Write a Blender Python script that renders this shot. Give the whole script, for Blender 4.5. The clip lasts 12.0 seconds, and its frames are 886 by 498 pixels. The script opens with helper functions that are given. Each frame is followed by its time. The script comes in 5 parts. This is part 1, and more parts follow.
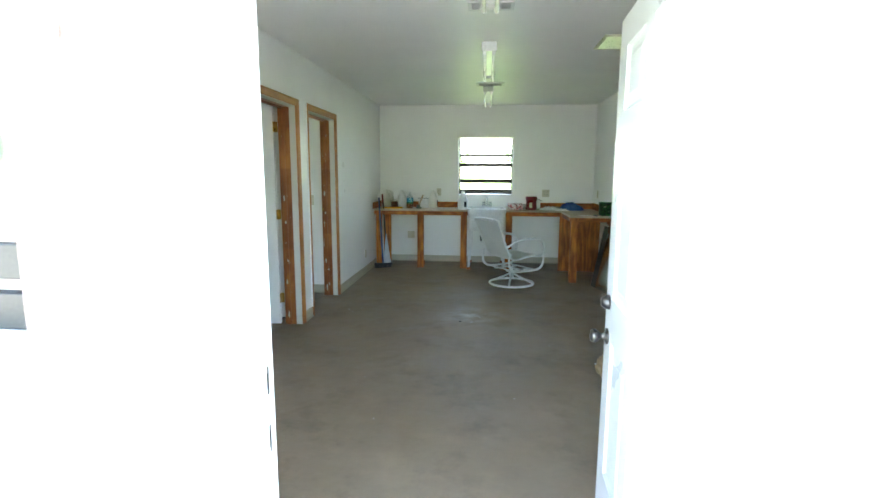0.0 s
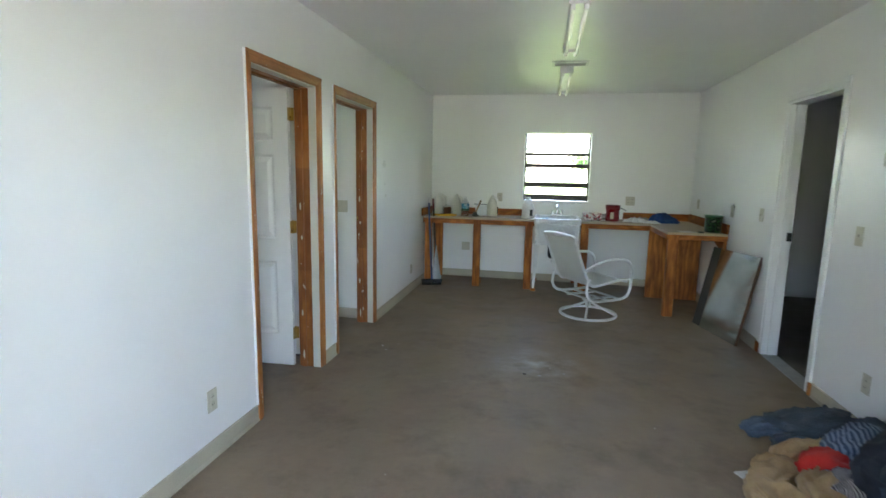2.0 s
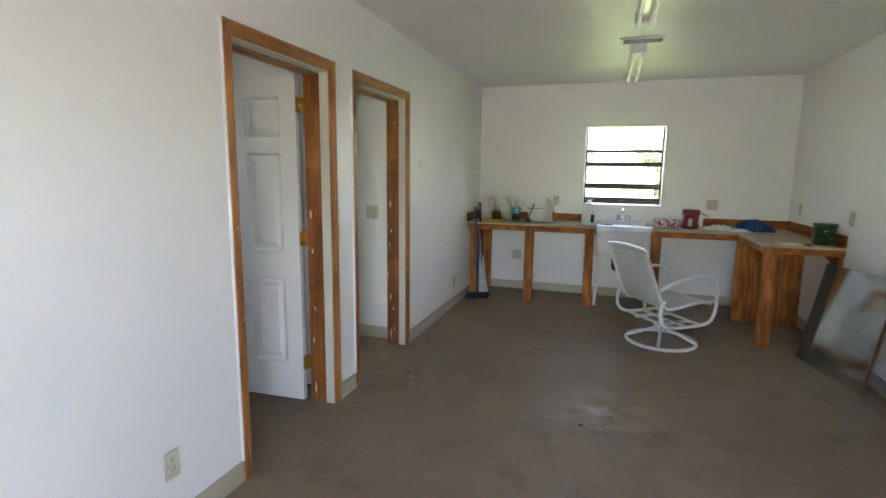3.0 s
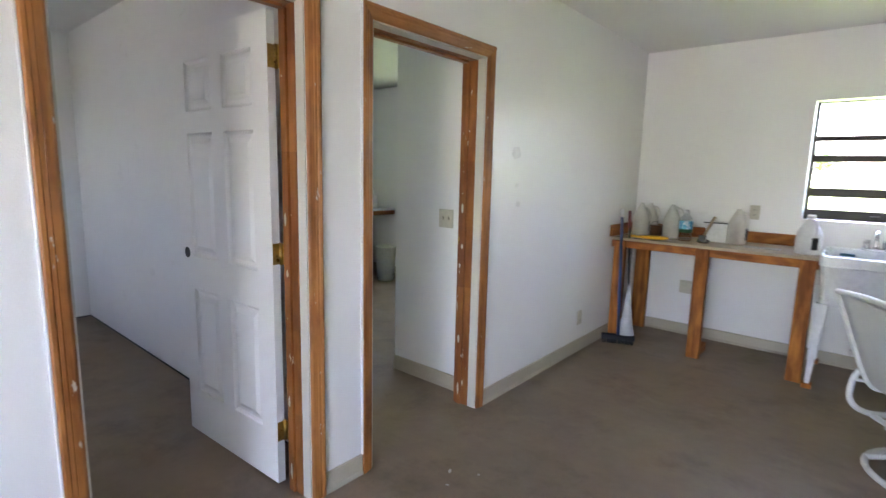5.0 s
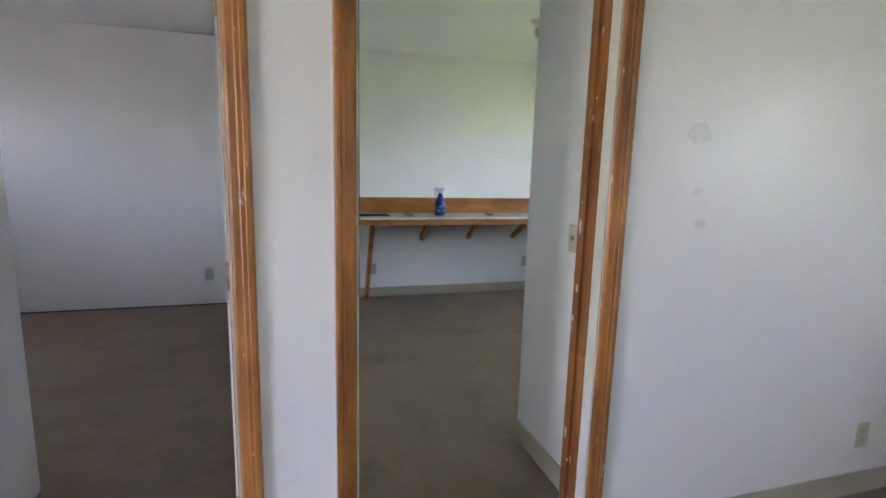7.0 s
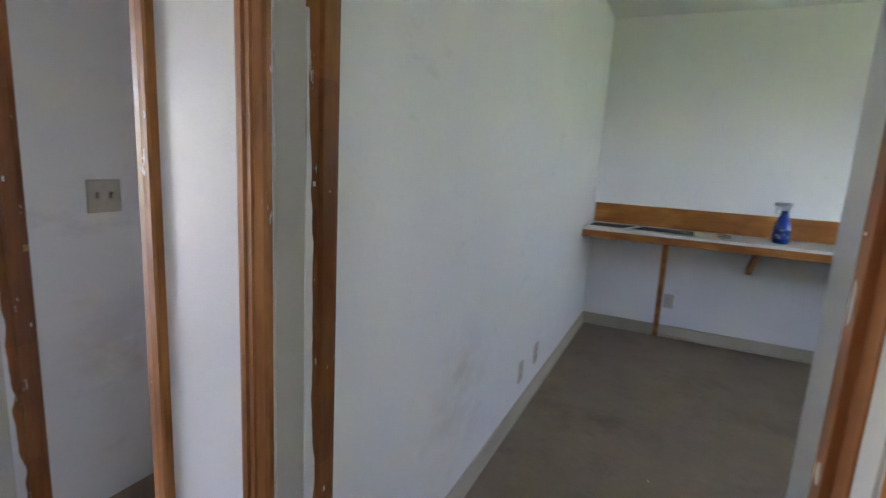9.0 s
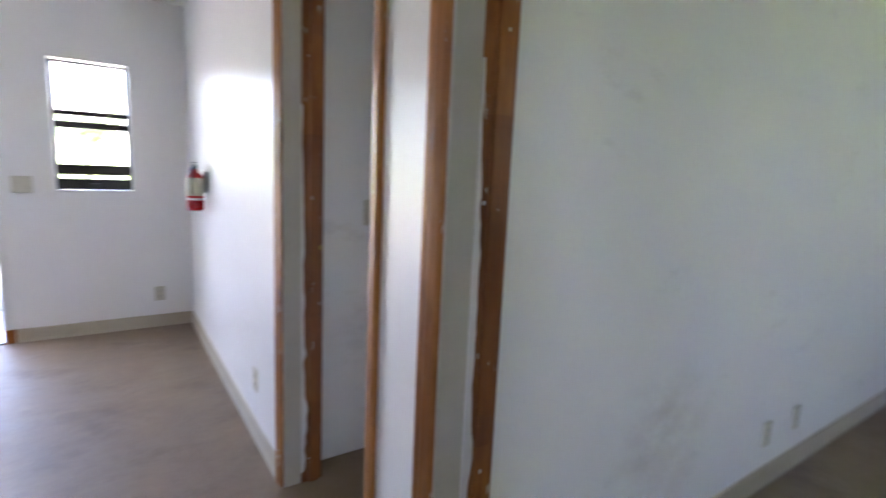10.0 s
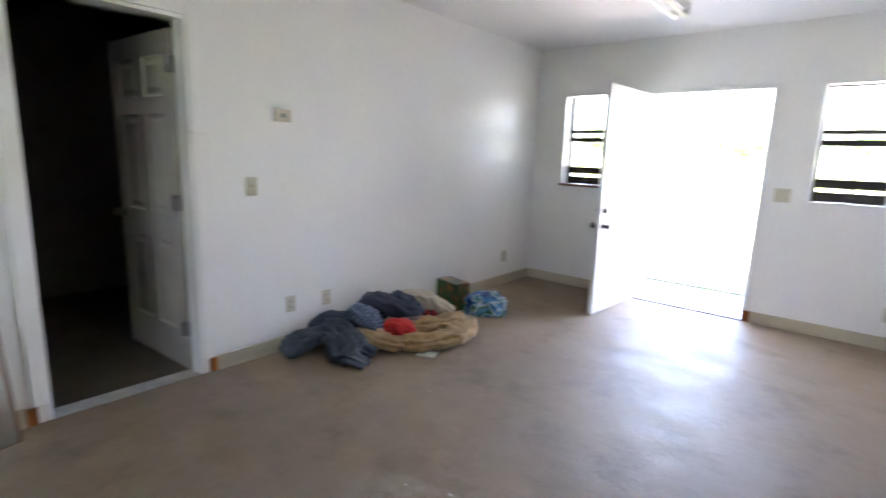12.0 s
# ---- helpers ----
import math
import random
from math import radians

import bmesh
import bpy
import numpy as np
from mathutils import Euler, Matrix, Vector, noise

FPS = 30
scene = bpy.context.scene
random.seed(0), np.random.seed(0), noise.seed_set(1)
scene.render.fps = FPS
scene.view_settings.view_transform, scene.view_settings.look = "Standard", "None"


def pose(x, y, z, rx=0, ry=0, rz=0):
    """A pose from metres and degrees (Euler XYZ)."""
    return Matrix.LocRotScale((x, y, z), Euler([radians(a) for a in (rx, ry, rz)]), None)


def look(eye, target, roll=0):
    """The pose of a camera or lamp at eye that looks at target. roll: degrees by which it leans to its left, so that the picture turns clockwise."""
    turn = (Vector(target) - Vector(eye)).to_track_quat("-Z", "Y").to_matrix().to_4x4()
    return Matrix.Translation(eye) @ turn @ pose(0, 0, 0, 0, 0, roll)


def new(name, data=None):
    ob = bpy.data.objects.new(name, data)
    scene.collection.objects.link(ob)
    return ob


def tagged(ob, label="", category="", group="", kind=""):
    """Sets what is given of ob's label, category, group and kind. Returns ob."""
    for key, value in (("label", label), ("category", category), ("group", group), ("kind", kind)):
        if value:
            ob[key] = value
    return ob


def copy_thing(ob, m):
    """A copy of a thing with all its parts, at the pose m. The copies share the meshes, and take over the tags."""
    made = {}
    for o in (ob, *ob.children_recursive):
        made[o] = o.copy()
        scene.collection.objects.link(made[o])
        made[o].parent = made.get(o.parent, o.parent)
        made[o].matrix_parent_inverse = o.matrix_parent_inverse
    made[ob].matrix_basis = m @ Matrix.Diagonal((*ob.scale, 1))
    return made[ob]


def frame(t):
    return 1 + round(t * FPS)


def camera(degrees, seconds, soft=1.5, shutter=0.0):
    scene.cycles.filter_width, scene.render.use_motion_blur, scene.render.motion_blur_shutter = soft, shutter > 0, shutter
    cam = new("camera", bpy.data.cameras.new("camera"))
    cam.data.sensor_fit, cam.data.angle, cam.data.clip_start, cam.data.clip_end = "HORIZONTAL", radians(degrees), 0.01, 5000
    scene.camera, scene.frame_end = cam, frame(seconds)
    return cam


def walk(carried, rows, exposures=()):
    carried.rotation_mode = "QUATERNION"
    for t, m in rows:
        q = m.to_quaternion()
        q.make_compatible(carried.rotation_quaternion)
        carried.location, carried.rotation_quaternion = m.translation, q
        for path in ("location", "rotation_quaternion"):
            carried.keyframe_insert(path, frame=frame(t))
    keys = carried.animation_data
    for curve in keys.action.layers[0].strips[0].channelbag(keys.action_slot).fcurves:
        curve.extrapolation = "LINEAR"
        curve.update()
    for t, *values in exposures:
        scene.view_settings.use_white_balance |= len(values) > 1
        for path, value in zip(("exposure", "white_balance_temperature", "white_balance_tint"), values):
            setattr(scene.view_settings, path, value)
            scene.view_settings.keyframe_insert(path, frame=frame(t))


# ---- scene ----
cam = camera(83.3, 12.0, shutter=0.4)
PATH = [
    (0, (1.739, -1.136, 1.443), (1.572, 0.834, 1.145), 0.4),
    (0.5, (1.712, -0.88, 1.456), (1.525, 1.088, 1.157), 0.7),
    (1, (1.706, -0.593, 1.443), (1.469, 1.371, 1.153), 0.6),
    (1.5, (1.659, -0.282, 1.45), (1.346, 1.672, 1.158), 0.8),
    (2, (1.605, 0.051, 1.468), (1.21, 1.988, 1.166), 1.1),
    (2.5, (1.579, 0.396, 1.465), (1.081, 2.31, 1.168), 0.7),
    (3, (1.589, 0.744, 1.472), (0.969, 2.621, 1.168), 0.7),
    (3.2, (1.589, 0.889, 1.476), (0.923, 2.749, 1.167), 1.0),
    (5, (1.675, 2.233, 1.415), (0.398, 3.743, 1.111), 1.4),
    (5.5, (1.699, 2.582, 1.407), (0.224, 3.899, 1.104), 2.0),
    (6, (1.607, 2.902, 1.398), (-0.028, 4.015, 1.099), 2.0),
    (6.5, (1.521, 3.212, 1.405), (-0.255, 4.08, 1.099), 2.2),
    (6.7, (1.493, 3.352, 1.412), (-0.336, 4.096, 1.095), 2.0),
    (8.3, (0.924, 4.179, 1.395), (-1.027, 3.902, 1.056), 1.7),
    (8.5, (0.823, 4.239, 1.382), (-1.094, 3.784, 1.038), 2.5),
    (9, (0.62, 4.326, 1.355), (-1.162, 3.489, 0.999), 3.2),
    (9.5, (0.541, 4.421, 1.343), (-1.031, 3.225, 1.027), 1.4),
    (10, (0.572, 4.556, 1.36), (-0.543, 2.924, 1.053), 2.6),
    (10.5, (0.549, 4.686, 1.362), (0.052, 2.779, 1.02), 1.6),
    (11, (0.568, 4.855, 1.384), (0.702, 2.893, 1.021), 2.2),
    (11.5, (0.616, 5.031, 1.398), (1.329, 3.203, 1.011), 2.6),
    (12, (0.49, 5.06, 1.375), (1.759, 3.559, 1.005), 2.0),
]
EXPOSURES = [(0, 5.3, 6450, 7), (0.5, 5.6, 6300, 6), (1, 5.6, 6150, 4), (1.7, 5.38, 6250, 12), (2.5, 5.02, 6850, 19), (3, 5.2, 6950, 23), (3.5, 5.4, 6800, 27), (5, 5.72, 6600, 30), (6.5, 5.7, 6550, 31), (8.5, 5.52, 6500, 34), (9.5, 5.4, 6500, 34), (10.5, 5.5, 6350, 31), (12, 5.85, 6600, 28)]
walk(cam, [(t, look(eye, target, roll)) for t, eye, target, roll in PATH], EXPOSURES)

# ---- world, sun, exposure ----
world = bpy.data.worlds.new("sky")
scene.world = world
world.use_nodes = True
wn = world.node_tree.nodes
sky = wn.new("ShaderNodeTexSky")
sky.sky_type = "NISHITA"
sky.sun_disc = False
sky.sun_elevation = radians(65.6)
sky.sun_rotation = radians(315)
wn["Background"].inputs["Strength"].default_value = 0.13
world.node_tree.links.new(sky.outputs["Color"], wn["Background"].inputs["Color"])
sun = new("sun", bpy.data.lights.new("sun", "SUN"))
sun.data.energy, sun.data.angle, sun.data.color = 5.0, radians(0.6), (1.0, 0.95, 0.88)
sun.matrix_world = look((-4.0, 4.0, 12.5), (0, 0, 0))

# ---- plan, in metres ----
W, L, C = 3.45, 7.05, 2.53           # main room: width, length, ceiling
FAR = -3.775                          # outer wall of the two small rooms
TL = 0.158                            # thickness of the wall with the two doors
D1 = (2.538, 3.444)                   # casing of the first door, from edge to edge
D2 = (3.658, 4.611)                   # casing of the second door
HEAD = 2.105                          # top of the casings
CAS = 0.062                           # width of the casings


# ---- materials ----
def shader(name):
    m = bpy.data.materials.new(name)
    m.use_nodes = True
    t = m.node_tree
    return m, t, t.nodes["Principled BSDF"]


def node(t, kind, **values):
    n = t.nodes.new(kind)
    for key, value in values.items():
        n.inputs[key.replace("_", " ")].default_value = value
    return n


def coords(t, scale=(1, 1, 1)):
    c = t.nodes.new("ShaderNodeTexCoord")
    m = node(t, "ShaderNodeMapping", Scale=scale)
    t.links.new(c.outputs["Object"], m.inputs["Vector"])
    return m.outputs["Vector"]


def noise_of(t, vec, scale, detail=4.0, rough=0.55):
    n = node(t, "ShaderNodeTexNoise", Scale=scale, Detail=detail, Roughness=rough)
    t.links.new(vec, n.inputs["Vector"])
    return n.outputs["Fac"]


def ramp(t, fac, stops):
    r = t.nodes.new("ShaderNodeValToRGB")
    e = r.color_ramp.elements
    while len(e) < len(stops):
        e.new(0.5)
    for i, (p, c) in enumerate(stops):
        e[i].position = p
        e[i].color = (*c, 1) if len(c) == 3 else c
    t.links.new(fac, r.inputs["Fac"])
    return r.outputs["Color"]


def grey(v):
    return (v, v, v)


def blend(t, fac, a, b):
    m = t.nodes.new("ShaderNodeMix")
    m.data_type = "RGBA"
    ins = [i for i in m.inputs if i.type == "RGBA"]
    facin = m.inputs[0]
    for sock, v in ((facin, fac), (ins[0], a), (ins[1], b)):
        if isinstance(v, (tuple, float, int)):
            sock.default_value = (*v, 1) if isinstance(v, tuple) else v
        else:
            t.links.new(v, sock)
    return [o for o in m.outputs if o.type == "RGBA"][0]


def bump(t, p, height, strength, distance=0.01):
    b = node(t, "ShaderNodeBump", Strength=strength, Distance=distance)
    t.links.new(height, b.inputs["Height"])
    t.links.new(b.outputs["Normal"], p.inputs["Normal"])


def surface(name, dark, light, scale=6.0, rough=(0.4, 0.6), metal=0.0, fine=120.0, relief=0.1, stretch=(1, 1, 1)):
    """A general surface: two-scale colour variation, uneven gloss and fine relief."""
    m, t, p = shader(name)
    v = coords(t, stretch)
    big, small = noise_of(t, v, scale), noise_of(t, v, fine, 3)
    t.links.new(blend(t, 0.3, ramp(t, big, [(0.3, dark), (0.7, light)]), ramp(t, small, [(0.3, dark), (0.7, light)])), p.inputs["Base Color"])
    t.links.new(ramp(t, big, [(0.3, grey(rough[0])), (0.7, grey(rough[1]))]), p.inputs["Roughness"])
    p.inputs["Metallic"].default_value = metal
    bump(t, p, small, relief, 0.004)
    return m


def around(t, v, place, radius, fac):
    """The factor, kept to a soft round about a place."""
    far = t.nodes.new("ShaderNodeVectorMath")
    far.operation = "DISTANCE"
    t.links.new(v, far.inputs[0])
    far.inputs[1].default_value = place
    m = t.nodes.new("ShaderNodeMath")
    m.operation = "MULTIPLY"
    t.links.new(ramp(t, far.outputs["Value"], [(radius * 0.15, grey(1)), (radius, grey(0))]), m.inputs[0])
    t.links.new(fac, m.inputs[1])
    return m.outputs[0]


def paint(name, base, rough, peel, scuffs=0.0, smudges=()):
    """Rolled wall paint with orange peel; scuffs: how many faint grey rubs show; smudges: (place, radius) of tan hand dirt."""
    m, t, p = shader(name)
    v = coords(t)
    cloud = noise_of(t, v, 1.1, 3)
    col = ramp(t, cloud, [(0.3, tuple(c * 0.95 for c in base)), (0.7, base)])
    if scuffs:
        rub = ramp(t, noise_of(t, coords(t, (1, 1, 2.2)), 3.1, 8, 0.7), [(0.70 - scuffs, grey(0)), (0.78, grey(1))])
        low = t.nodes.new("ShaderNodeMath")
        low.operation = "MULTIPLY"
        t.links.new(rub, low.inputs[0])
        low.inputs[1].default_value = 0.35
        col = blend(t, low.outputs[0], col, (0.42, 0.39, 0.34))
    for place, radius in smudges:
        col = blend(t, around(t, v, place, radius, ramp(t, noise_of(t, coords(t, (1, 1, 1.6)), 5, 5, 0.6), [(0.38, grey(0)), (0.75, grey(0.5))])), col, (0.36, 0.30, 0.22))
    t.links.new(col, p.inputs["Base Color"])
    t.links.new(ramp(t, noise_of(t, v, 2.3, 3), [(0.3, grey(rough - 0.04)), (0.7, grey(rough + 0.06))]), p.inputs["Roughness"])
    bump(t, p, noise_of(t, v, peel, 2), 0.12, 0.004)
    return m


def timber(name, axis, dark, light, flecks=0.0, rough=0.4, blocks=0.0, knots=False):
    """Stained softwood, grain along the axis; flecks: white paint specks and filler left on it."""
    m, t, p = shader(name)
    along = {"x": (1.2, 28, 28), "y": (28, 1.2, 28), "z": (28, 28, 1.2)}[axis]
    v = coords(t, along)
    grain = noise_of(t, v, 1.6, 6, 0.65)
    patch = noise_of(t, coords(t, tuple(0.09 * a + 1.0 for a in along)), 2.6, 5, 0.6)
    col = blend(t, 0.55, ramp(t, grain, [(0.30, dark), (0.70, light)]), ramp(t, patch, [(0.40, dark), (0.60, light)]))
    if knots:
        eye = {"x": (1.6, 6, 6), "y": (6, 1.6, 6), "z": (6, 6, 1.6)}[axis]
        rings = node(t, "ShaderNodeTexWave", Scale=0.8, Distortion=13.0, Detail=2.0)
        t.links.new(coords(t, eye), rings.inputs["Vector"])
        col = blend(t, ramp(t, rings.outputs["Fac"], [(0.25, grey(0.42)), (0.8, grey(0))]), col, dark)
        p.inputs["Specular IOR Level"].default_value = 0.25
    if blocks:
        # finger-jointed lengths of differing tone
        sep = t.nodes.new("ShaderNodeSeparateXYZ")
        t.links.new(coords(t), sep.inputs[0])
        cut = node(t, "ShaderNodeMath")
        cut.operation = "MULTIPLY"
        t.links.new(sep.outputs["XYZ".index(axis.upper())], cut.inputs[0])
        cut.inputs[1].default_value = blocks
        step = t.nodes.new("ShaderNodeMath")
        step.operation = "FLOOR"
        t.links.new(cut.outputs[0], step.inputs[0])
        wn1 = t.nodes.new("ShaderNodeTexWhiteNoise")
        wn1.noise_dimensions = "1D"
        t.links.new(step.outputs[0], wn1.inputs["W"])
        col = blend(t, ramp(t, wn1.outputs["Value"], [(0.0, grey(0.0)), (1.0, grey(0.5))]), col, tuple(c * 0.8 for c in dark))
    if flecks:
        short = {"x": (1, 3, 3), "y": (3, 1, 3), "z": (3, 3, 1)}[axis]
        spots = ramp(t, noise_of(t, coords(t, short), 9, 5, 0.7), [(0.70 - flecks, grey(0)), (0.73 - flecks, grey(1))])
        col = blend(t, spots, col, (0.62, 0.58, 0.52))
    t.links.new(col, p.inputs["Base Color"])
    p.inputs["Roughness"].default_value = rough
    bump(t, p, grain, 0.15, 0.003)
    return m


def floor_concrete(name, a, b, scuff, rough):
    m, t, p = shader(name)
    v = coords(t)
    big, mid = noise_of(t, v, 0.9, 5), noise_of(t, coords(t, (1.2, 0.8, 1)), 4.6, 9, 0.68)
    col = blend(t, 0.4, ramp(t, big, [(0.32, a), (0.68, b)]), ramp(t, mid, [(0.3, a), (0.7, b)]))
    chips = ramp(t, noise_of(t, coords(t, (1, 0.6, 1)), 7.5, 7, 0.75), [(0.70, grey(0)), (0.76, grey(1))])
    half = t.nodes.new("ShaderNodeMath")
    half.operation = "MULTIPLY"
    t.links.new(chips, half.inputs[0])
    half.inputs[1].default_value = 0.5
    col = blend(t, half.outputs[0], col, scuff)
    far = t.nodes.new("ShaderNodeVectorMath")
    far.operation = "DISTANCE"
    t.links.new(v, far.inputs[0])
    far.inputs[1].default_value = (1.63, 3.86, 0.0)
    spill = t.nodes.new("ShaderNodeMath")
    spill.operation = "MULTIPLY"
    t.links.new(ramp(t, far.outputs["Value"], [(0.05, grey(0.7)), (0.40, grey(0))]), spill.inputs[0])
    t.links.new(ramp(t, noise_of(t, coords(t, (0.9, 1.3, 1)), 5.5, 7, 0.62), [(0.42, grey(0)), (0.68, grey(1))]), spill.inputs[1])
    col = blend(t, spill.outputs[0], col, scuff)
    dark = ramp(t, noise_of(t, v, 2.1, 6, 0.7), [(0.51, grey(0)), (0.72, grey(0.62))])
    col = blend(t, dark, col, tuple(c * 0.55 for c in a))
    streak = noise_of(t, coords(t, (1.0, 1.5, 1)), 2.6, 9, 0.62)
    pale = ramp(t, streak, [(0.50, grey(0)), (0.70, grey(0.3))])
    col = blend(t, pale, col, tuple(c * 1.35 for c in b))
    t.links.new(col, p.inputs["Base Color"])
    t.links.new(ramp(t, streak, [(0.36, grey(rough - 0.10)), (0.62, grey(rough + 0.06))]), p.inputs["Roughness"])
    p.inputs["Specular IOR Level"].default_value = 0.34
    add = t.nodes.new("ShaderNodeMath")
    add.operation = "MULTIPLY_ADD"
    t.links.new(streak, add.inputs[0])
    add.inputs[1].default_value = 0.45
    t.links.new(noise_of(t, v, 9.0, 10, 0.74), add.inputs[2])
    bump(t, p, add.outputs[0], 0.50, 0.012)
    return m


def plain(name, color, rough=0.4, metal=0.0, **more):
    m, t, p = shader(name)
    v = coords(t)
    n = noise_of(t, v, 35, 4)
    t.links.new(ramp(t, n, [(0.3, tuple(c * 0.88 for c in color)), (0.7, color)]), p.inputs["Base Color"])
    t.links.new(ramp(t, noise_of(t, v, 11, 3), [(0.3, grey(max(0.03, rough - 0.06))), (0.7, grey(rough + 0.08))]), p.inputs["Roughness"])
    p.inputs["Metallic"].default_value = metal
    for key, value in more.items():
        p.inputs[key.replace("_", " ")].default_value = value
    return m


def glassy(name, color, rough=0.0, ior=1.45):
    m, t, p = shader(name)
    p.inputs["Base Color"].default_value = (*color, 1)
    p.inputs["Transmission Weight"].default_value = 1.0
    p.inputs["Roughness"].default_value = rough
    p.inputs["IOR"].default_value = ior
    return m


WALL = paint("wall_paint", (0.86, 0.85, 0.82), 0.34, 190, 0.03)
WALL_RUBBED = paint("rubbed_wall_paint", (0.86, 0.85, 0.82), 0.36, 190, 0.10, (((-1.0, 3.66, 0.48), 0.34), ((-0.50, 2.485, 0.57), 0.30)))
# the storeroom's lack of light is put into its wall colour
WALL_SHADED = paint("shade_darkened_paint", (0.11, 0.097, 0.08), 0.6, 150, 0.05)
CEIL = paint("ceiling_paint", (0.86, 0.855, 0.83), 0.46, 30)
STUCCO = surface("stucco", (0.23, 0.165, 0.145), (0.31, 0.225, 0.20), 3, (0.85, 0.95), fine=70, relief=0.7)
TRIMWHITE = paint("white_trim", (0.82, 0.82, 0.81), 0.3, 300)
DOORWHITE = paint("door_enamel", (0.87, 0.855, 0.82), 0.34, 240)
PLASTER = paint("bare_plaster", (0.57, 0.55, 0.475), 0.7, 90, 0.17)
FLOOR = floor_concrete("painted_concrete", (0.212, 0.156, 0.103), (0.305, 0.231, 0.158), (0.56, 0.52, 0.46), 0.55)
# storeroom floor: the same concrete, coloured darker for the shade in there
FLOOR_SHADED = floor_concrete("shade_darkened_concrete", (0.10, 0.082, 0.062), (0.155, 0.128, 0.098), (0.30, 0.26, 0.21), 0.55)
PINE_Z = timber("casing_wood_upright", "z", (0.19, 0.058, 0.013), (0.49, 0.195, 0.050), 0.055)
PINE_Y = timber("casing_wood_level", "y", (0.24, 0.082, 0.020), (0.46, 0.195, 0.058), 0.04)
JAMB_Z = timber("jamb_wood", "z", (0.17, 0.048, 0.011), (0.42, 0.160, 0.040), 0.045, 0.4, 2.7)
JAMB_Y = timber("jamb_wood_level", "y", (0.20, 0.062, 0.016), (0.40, 0.16, 0.05), 0.02)
DECK_Z = timber("bench_wood_upright", "z", (0.15, 0.040, 0.007), (0.56, 0.205, 0.040), 0.0, 0.6, knots=True)
DECK_X = timber("bench_wood_level", "x", (0.15, 0.040, 0.007), (0.54, 0.195, 0.038), 0.0, 0.6, knots=True)
DECK_Y = timber("bench_wood_deep", "y", (0.15, 0.040, 0.007), (0.54, 0.195, 0.038), 0.0, 0.6, knots=True)
SHELF_Y = timber("shelf_wood", "y", (0.24, 0.080, 0.018), (0.50, 0.205, 0.050), 0.0, 0.45, knots=True)
PLY = timber("plywood", "z", (0.13, 0.036, 0.007), (0.56, 0.205, 0.040), 0.0, 0.6, knots=True)
LAMINATE = surface("laminate", (0.34, 0.262, 0.185), (0.47, 0.385, 0.285), 8, (0.5, 0.65))
LAMINATE_W = surface("pale_laminate", (0.62, 0.60, 0.55), (0.74, 0.72, 0.67), 6, (0.35, 0.5))
BASE = surface("vinyl_base", (0.41, 0.36, 0.262), (0.51, 0.458, 0.34), 3, (0.45, 0.6), relief=0.05)
BRONZE = surface("bronze_aluminium", (0.018, 0.016, 0.015), (0.04, 0.036, 0.032), 9, (0.4, 0.55), 0.3)
ALU = surface("grey_aluminium", (0.45, 0.46, 0.47), (0.6, 0.61, 0.62), 12, (0.3, 0.45), 0.8)
BRASS = surface("brass", (0.30, 0.19, 0.05), (0.55, 0.38, 0.13), 30, (0.25, 0.45), 1.0)
STEEL = surface("dull_steel", (0.22, 0.21, 0.20), (0.42, 0.41, 0.39), 25, (0.28, 0.45), 1.0)
CHROME = plain("chrome", (0.75, 0.76, 0.78), 0.12, 1.0)
IVORY = plain("ivory_plate", (0.60, 0.56, 0.44), 0.4)
DARKHOLE = plain("dark_slot", (0.02, 0.018, 0.016), 0.7)
ZINC = plain("dull_zinc", (0.50, 0.53, 0.50), 0.45)
GLASS = glassy("window_glass", (0.96, 0.98, 0.97))
CONCRETE = surface("apron_concrete", (0.27, 0.26, 0.24), (0.38, 0.36, 0.33), 2, (0.8, 0.95), relief=0.3)
GRAVEL = surface("pale_gravel", (0.19, 0.178, 0.16), (0.31, 0.295, 0.265), 3, (0.9, 1.0), fine=50, relief=0.8)
GRASS = surface("grass", (0.08, 0.14, 0.027), (0.18, 0.255, 0.065), 1.2, (0.8, 0.95), fine=30, relief=0.8)
LEAF = surface("leaves", (0.03, 0.075, 0.012), (0.10, 0.17, 0.03), 0.9, (0.5, 0.7), fine=8)
BARK = surface("bark", (0.07, 0.05, 0.035), (0.16, 0.12, 0.085), 5, (0.85, 0.95), fine=30, relief=0.8, stretch=(1, 1, 0.2))


# ---- mesh helpers ----
def box(bm, lo, hi, bevel=0.0):
    v = [bm.verts.new((x, y, z)) for x in (lo[0], hi[0]) for y in (lo[1], hi[1]) for z in (lo[2], hi[2])]
    f = [bm.faces.new([v[i] for i in q]) for q in ((0, 1, 3, 2), (4, 6, 7, 5), (0, 4, 5, 1), (2, 3, 7, 6), (0, 2, 6, 4), (1, 5, 7, 3))]
    if bevel:
        edges = {e for q in f for e in q.edges}
        bmesh.ops.bevel(bm, geom=list(edges), offset=bevel, segments=2, affect="EDGES", profile=0.5)
    return v


def boxed(lo, hi, bevel=0.0):
    bm = bmesh.new()
    box(bm, lo, hi, bevel)
    return bm


